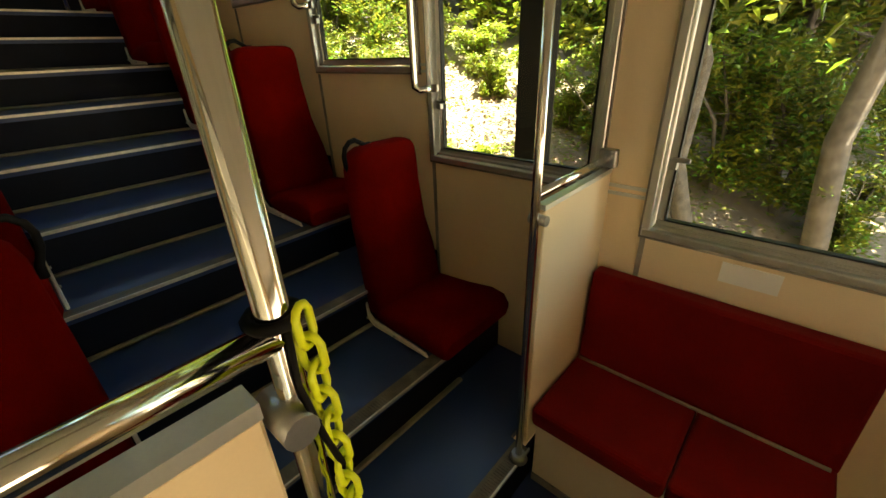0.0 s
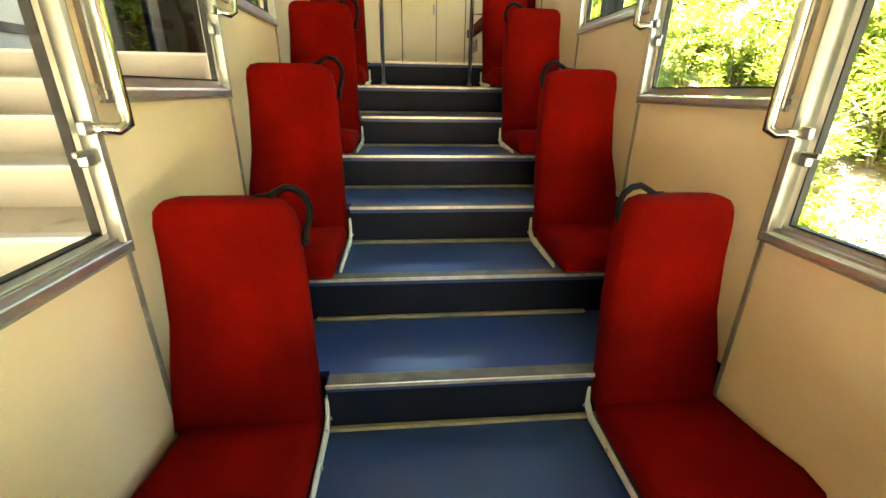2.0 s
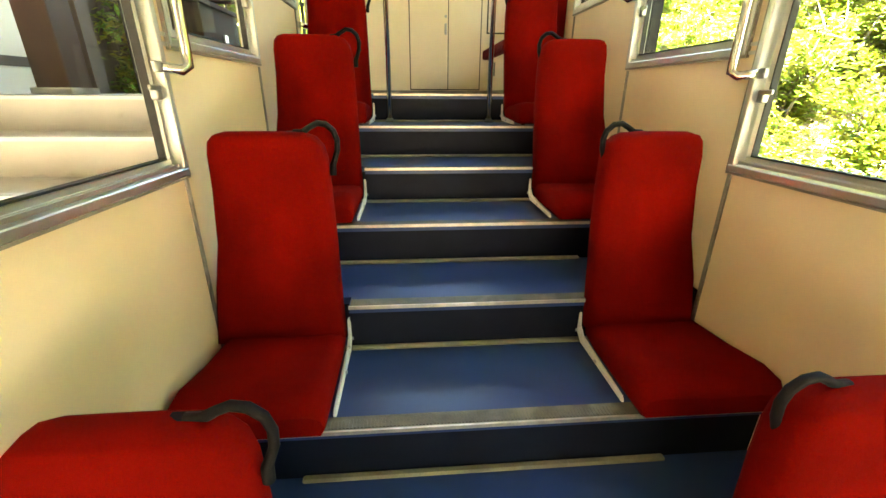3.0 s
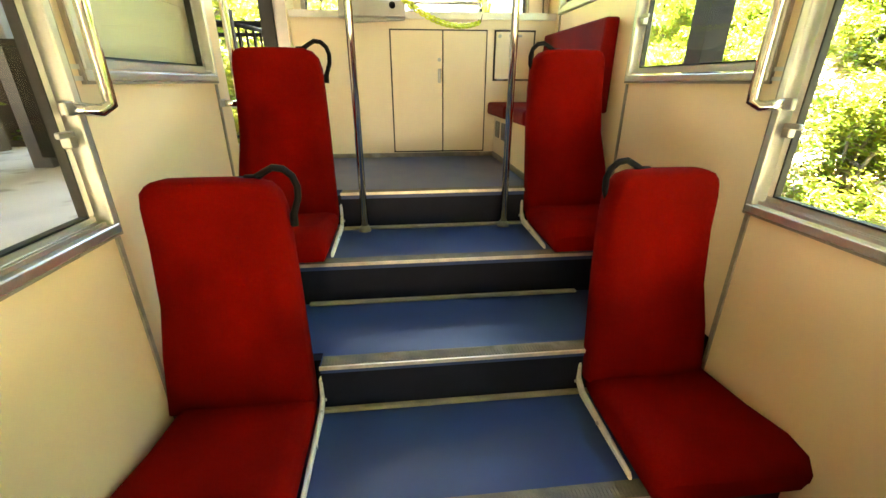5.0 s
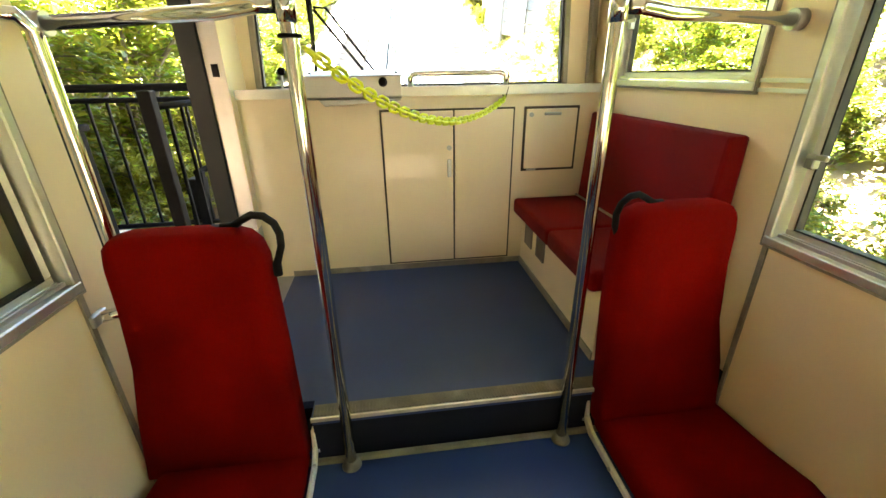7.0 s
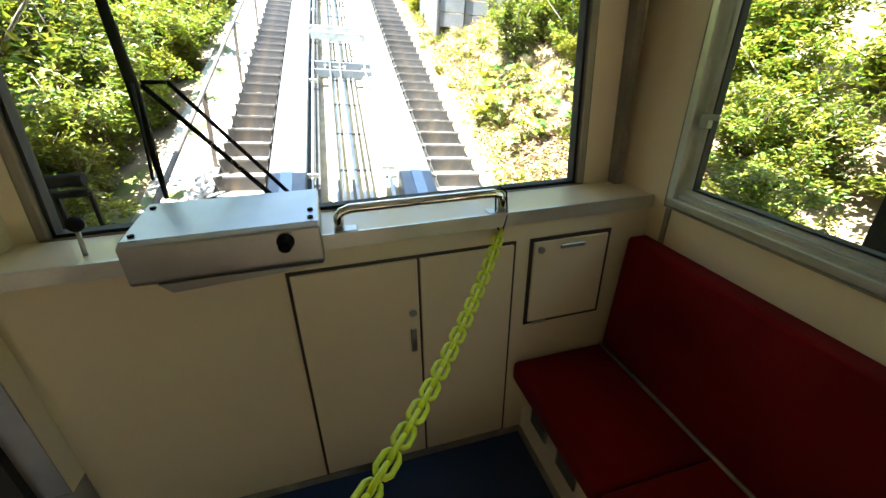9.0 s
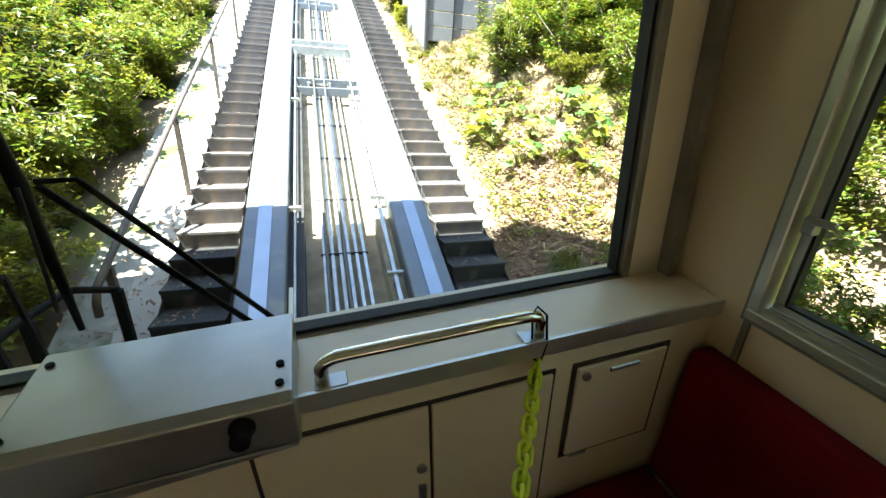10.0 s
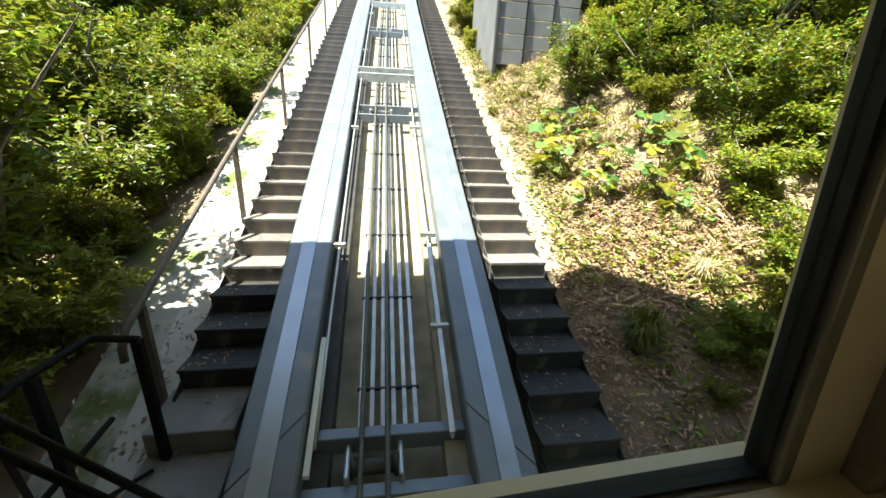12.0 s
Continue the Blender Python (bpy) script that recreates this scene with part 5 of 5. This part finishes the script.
bb = butterbur(3)
spots = [(2.55, 5.8), (2.9, 5.5), (2.75, 6.3), (3.2, 5.9), (2.5, 5.1), (3.0, 4.9), (3.6, 5.1), (3.1, 4.2), (3.5, 4.4), (2.65, 4.5), (3.9, 4.8), (3.8, 7.7), (4.4, 9.0), (3.3, 3.6)]
bb.matrix_basis = pose(*spots[0], ground_z(*spots[0]), 0, 0, 0)
for x, y in spots[1:]:
    copy_thing(bb, pose(x, y, ground_z(x, y) + 0.02, rnd.uniform(-10, 10), rnd.uniform(-10, 10), rnd.uniform(0, 360)) @ Matrix.Scale(rnd.uniform(0.7, 1.15), 4))


def tuft(seed, n, h, material, label):
    r = random.Random(seed)
    bm = bmesh.new()
    for i in range(n):
        a = r.uniform(0, 6.28)
        o = r.uniform(0, 0.06)
        L = h * r.uniform(0.6, 1.1)
        out = r.uniform(0.15, 0.75) * h
        b0 = Vector((math.cos(a) * o, math.sin(a) * o, -0.02))
        b1 = b0 + Vector((math.cos(a) * out * 0.45, math.sin(a) * out * 0.45, L * 0.75))
        b2 = b0 + Vector((math.cos(a) * out, math.sin(a) * out, L * r.uniform(0.25, 0.85)))
        w = Vector((-math.sin(a), math.cos(a), 0)) * 0.0035
        v = [bm.verts.new(q) for q in (b0 - w, b0 + w, b1 - w, b1 + w, b2)]
        bm.faces.new((v[0], v[1], v[3], v[2]))
        bm.faces.new((v[2], v[3], v[4]))
    return tagged(part("grass_tuft", bm, material), label, "grass", "grass tufts")


tg = tuft(1, 260, 0.32, GRASS, "drooping tuft of green grass on the bank")
ts = tuft(2, 240, 0.3, STRAW, "dry straw-coloured tuft of grass")
tg.matrix_basis = pose(2.25, 2.5, ground_z(2.25, 2.5) + 0.02)
copy_thing(tg, pose(2.3, 2.58, ground_z(2.3, 2.58), 4, -5, 70) @ Matrix.Scale(1.25, 4))
placed = False
for k in range(90):
    x, y = rnd.uniform(2.05, 5.2), rnd.uniform(2.6, 15)
    src = tg if rnd.random() < 0.45 else ts
    m = pose(x, y, ground_z(x, y), rnd.uniform(-12, 12), rnd.uniform(-12, 12), rnd.uniform(0, 360))
    if src is ts and not placed:
        placed = True
        ts.matrix_basis = m
        continue
    copy_thing(src, m @ Matrix.Scale(rnd.uniform(0.5, 1.05), 4))

# ground cover: low greens and straw
bm, bm2 = bmesh.new(), bmesh.new()
for k in range(15000):
    x, y = 2.0 + abs(rnd.gauss(0, 2.2)), rnd.uniform(-8, 16)
    if noise.noise(Vector((x * 0.9, y * 0.9, 9))) < rnd.uniform(-0.35, 0.35):
        continue
    z = ground_z(x, y)
    for q in range(3):
        a = rnd.uniform(0, 6.28)
        leaf(bm, Vector((x + rnd.gauss(0, 0.05), y + rnd.gauss(0, 0.05), z + rnd.uniform(0.01, 0.12))), Vector((math.cos(a), math.sin(a), rnd.gauss(0.2, 0.3))), Vector((rnd.gauss(0, 0.3), rnd.gauss(0, 0.3), 1)), rnd.uniform(0.04, 0.10), rnd.uniform(0.02, 0.05))
solid("ground_cover", bm, LEAF_A, "low green plants scattered over the bank", "ground cover", "stuff")
for k in range(14000):
    x, y = 2.0 + abs(rnd.gauss(0, 1.9)), rnd.uniform(2.4, 16)
    if noise.noise(Vector((x * 0.8, y * 0.8, 3))) < rnd.uniform(-0.4, 0.3):
        continue
    z = ground_z(x, y)
    a = rnd.uniform(0, 6.28)
    leaf(bm2, Vector((x, y, z + 0.005)), Vector((math.cos(a), math.sin(a), rnd.uniform(0.1, 1.2))), Vector((rnd.gauss(0, 0.5), rnd.gauss(0, 0.5), 1)), rnd.uniform(0.08, 0.24), rnd.uniform(0.005, 0.012))
solid("dry_grass", bm2, STRAW, "dry straw grass lying over the bank", "grass", "stuff")

bm = bmesh.new()
box(bm, -0.22, 0.2, -0.2, 0.2, -0.06, 0.02, m=pose(2.2, 1.5, ground_z(2.2, 1.5) + 0.035, 18, -14, 12))
bevel(bm, 0.012, 2)
solid("drain_slab", bm, BLOCK, "small worn concrete slab among the fallen leaves", "slab", "structure")

# fallen leaves and twigs
bm = bmesh.new()
for k in range(34000):
    if k % 4 == 3:
        x, y = rnd.uniform(1.9, 5.0), rnd.uniform(-7.5, 0.8)
    elif k % 2:
        x, y = rnd.uniform(1.75, 4.2), rnd.uniform(0.8, 4.6)
    else:
        x, y = 1.9 + abs(rnd.gauss(0, 1.5)), rnd.uniform(2.5, 14)
    z = ground_z(x, y) + rnd.uniform(0.015, 0.05)
    if x < cx(y) + 2.08 and y > 3.6:
        if rnd.random() < 0.85:
            continue
        z = gz(y) - 0.49
    a = rnd.uniform(0, 6.28)
    leaf(bm, Vector((x, y, z)), Vector((math.cos(a), math.sin(a), rnd.gauss(0.2, 0.25))), Vector((rnd.gauss(0, 0.4), rnd.gauss(0, 0.4), 1)), rnd.uniform(0.04, 0.09), rnd.uniform(0.015, 0.035))
for k in range(1200):
    y = rnd.uniform(1.0, 12)
    u0 = -1.62 - min(0.69, abs(rnd.gauss(0.3, 0.3)))
    a = rnd.uniform(0, 6.28)
    leaf(bm, Vector((cx(y) + u0, y, gz(y) - 0.674)), Vector((math.cos(a), math.sin(a), 0.36 * math.sin(a) + 0.08)), Vector((0, -0.3, 1)), rnd.uniform(0.03, 0.07), rnd.uniform(0.012, 0.03))
for k in range(500):
    y = rnd.uniform(1.5, 9)
    s0 = rnd.choice((-1, 1))
    i = int((y - SY0) / ST)
    yy = SY0 + i * ST + rnd.uniform(0.03, 0.28)
    a = rnd.uniform(0, 6.28)
    leaf(bm, Vector((cx(y) + s0 * rnd.uniform(1.08, 1.5), yy, step_z(SY0 + i * ST) - 0.13 * (yy - SY0 - i * ST) + 0.008)), Vector((math.cos(a), math.sin(a), 0.05)), Vector((0, 0, 1)), rnd.uniform(0.025, 0.055), rnd.uniform(0.01, 0.022))
solid("leaf_litter", bm, LITTER, "scattered dry brown leaves on the bank", "leaf litter", "stuff")
bm = bmesh.new()
for k in range(700):
    x, y = rnd.uniform(2.0, 5.0), rnd.uniform(2.5, 12)
    a, L = rnd.uniform(0, 6.28), rnd.uniform(0.08, 0.3)
    z = ground_z(x, y) + 0.02
    tube(bm, [(x, y, z), (x + math.cos(a) * L, y + math.sin(a) * L, ground_z(x + math.cos(a) * L, y + math.sin(a) * L) + 0.03)], 0.003, 3)
solid("fallen_twigs", bm, STRAW, "pale dry twigs lying on the bank", "twigs", "stuff")


def tree(seed, h):
    r = random.Random(seed)
    t = thing("tree", (0, 0, 0), "slender hillside tree with an airy leafy crown", "tree", "hillside trees")
    wood, lv = bmesh.new(), bmesh.new()
    pts = [(0, 0, -0.3)]
    for k in range(1, 7):
        pts.append((pts[-1][0] + r.gauss(0, 0.15), pts[-1][1] + r.gauss(0, 0.15), h * k / 6))
    tube(wood, pts, [0.13, 0.11, 0.095, 0.08, 0.06, 0.04, 0.015], 8)
    clumps = []
    for k in range(16):
        u = r.uniform(0.35, 1.0)
        i = min(5, int(u * 6))
        b = Vector(pts[i]).lerp(Vector(pts[i + 1]), u * 6 - i)
        a = r.uniform(0, 6.28)
        L = h * r.uniform(0.16, 0.32) * (1.25 - u * 0.6)
        tip = b + Vector((math.cos(a) * L, math.sin(a) * L, L * r.uniform(0.1, 0.6)))
        tube(wood, [b, b.lerp(tip, 0.5) + Vector((0, 0, -0.05)), tip], [0.03, 0.018, 0.005], 5)
        clumps += [b.lerp(tip, v) for v in (0.5, 0.75, 1.0)]
    for k in range(5200):
        c = r.choice(clumps)
        p = c + Vector([r.gauss(0, 0.33) for _ in range(3)])
        leaf(lv, p, Vector((r.gauss(0, 1), r.gauss(0, 1), r.gauss(-0.2, 0.5))), Vector((r.gauss(0, 0.4), r.gauss(0, 0.4), 1)), r.uniform(0.1, 0.17), r.uniform(0.05, 0.08))
    part("trunk", wood, BARK, t)
    part("crown", lv, LEAF_A if seed % 2 else LEAF_B, t)
    return t


T1, T2 = tree(21, 6.5), tree(22, 8.0)
T1.matrix_basis = pose(8.2, 1.0, ground_z(8.2, 1.0))
T2.matrix_basis = pose(9.4, -3.5, ground_z(9.4, -3.5))
for k in range(30):
    if k < 12:
        x, y = rnd.uniform(8, 15), rnd.uniform(-12, 16)
    elif k < 20:
        x, y = rnd.uniform(-18, -8.5), rnd.uniform(-2, 28)
    else:
        x, y = rnd.uniform(-16, 16), rnd.uniform(34, 60)
    copy_thing(T1 if k % 2 else T2, pose(x, y, ground_z(x, y), 0, 0, rnd.uniform(0, 360)) @ Matrix.Scale(rnd.uniform(0.8, 1.4), 4))
# trees close outside the lower windows, leaning over the car
for x, y, sc, lean, turn in ((4.3, -5.6, 0.85, -10, 40), (4.9, -6.6, 0.95, 8, 200), (3.9, -7.6, 0.9, -6, 120), (4.6, -9.0, 1.0, 5, 10), (5.9, -7.6, 1.1, 0, 90)):
    copy_thing(T2 if sc > 0.88 else T1, pose(x, y, ground_z(x, y), lean, lean * 0.6, turn) @ Matrix.Scale(sc, 4))
set_on_line(EARLIER)
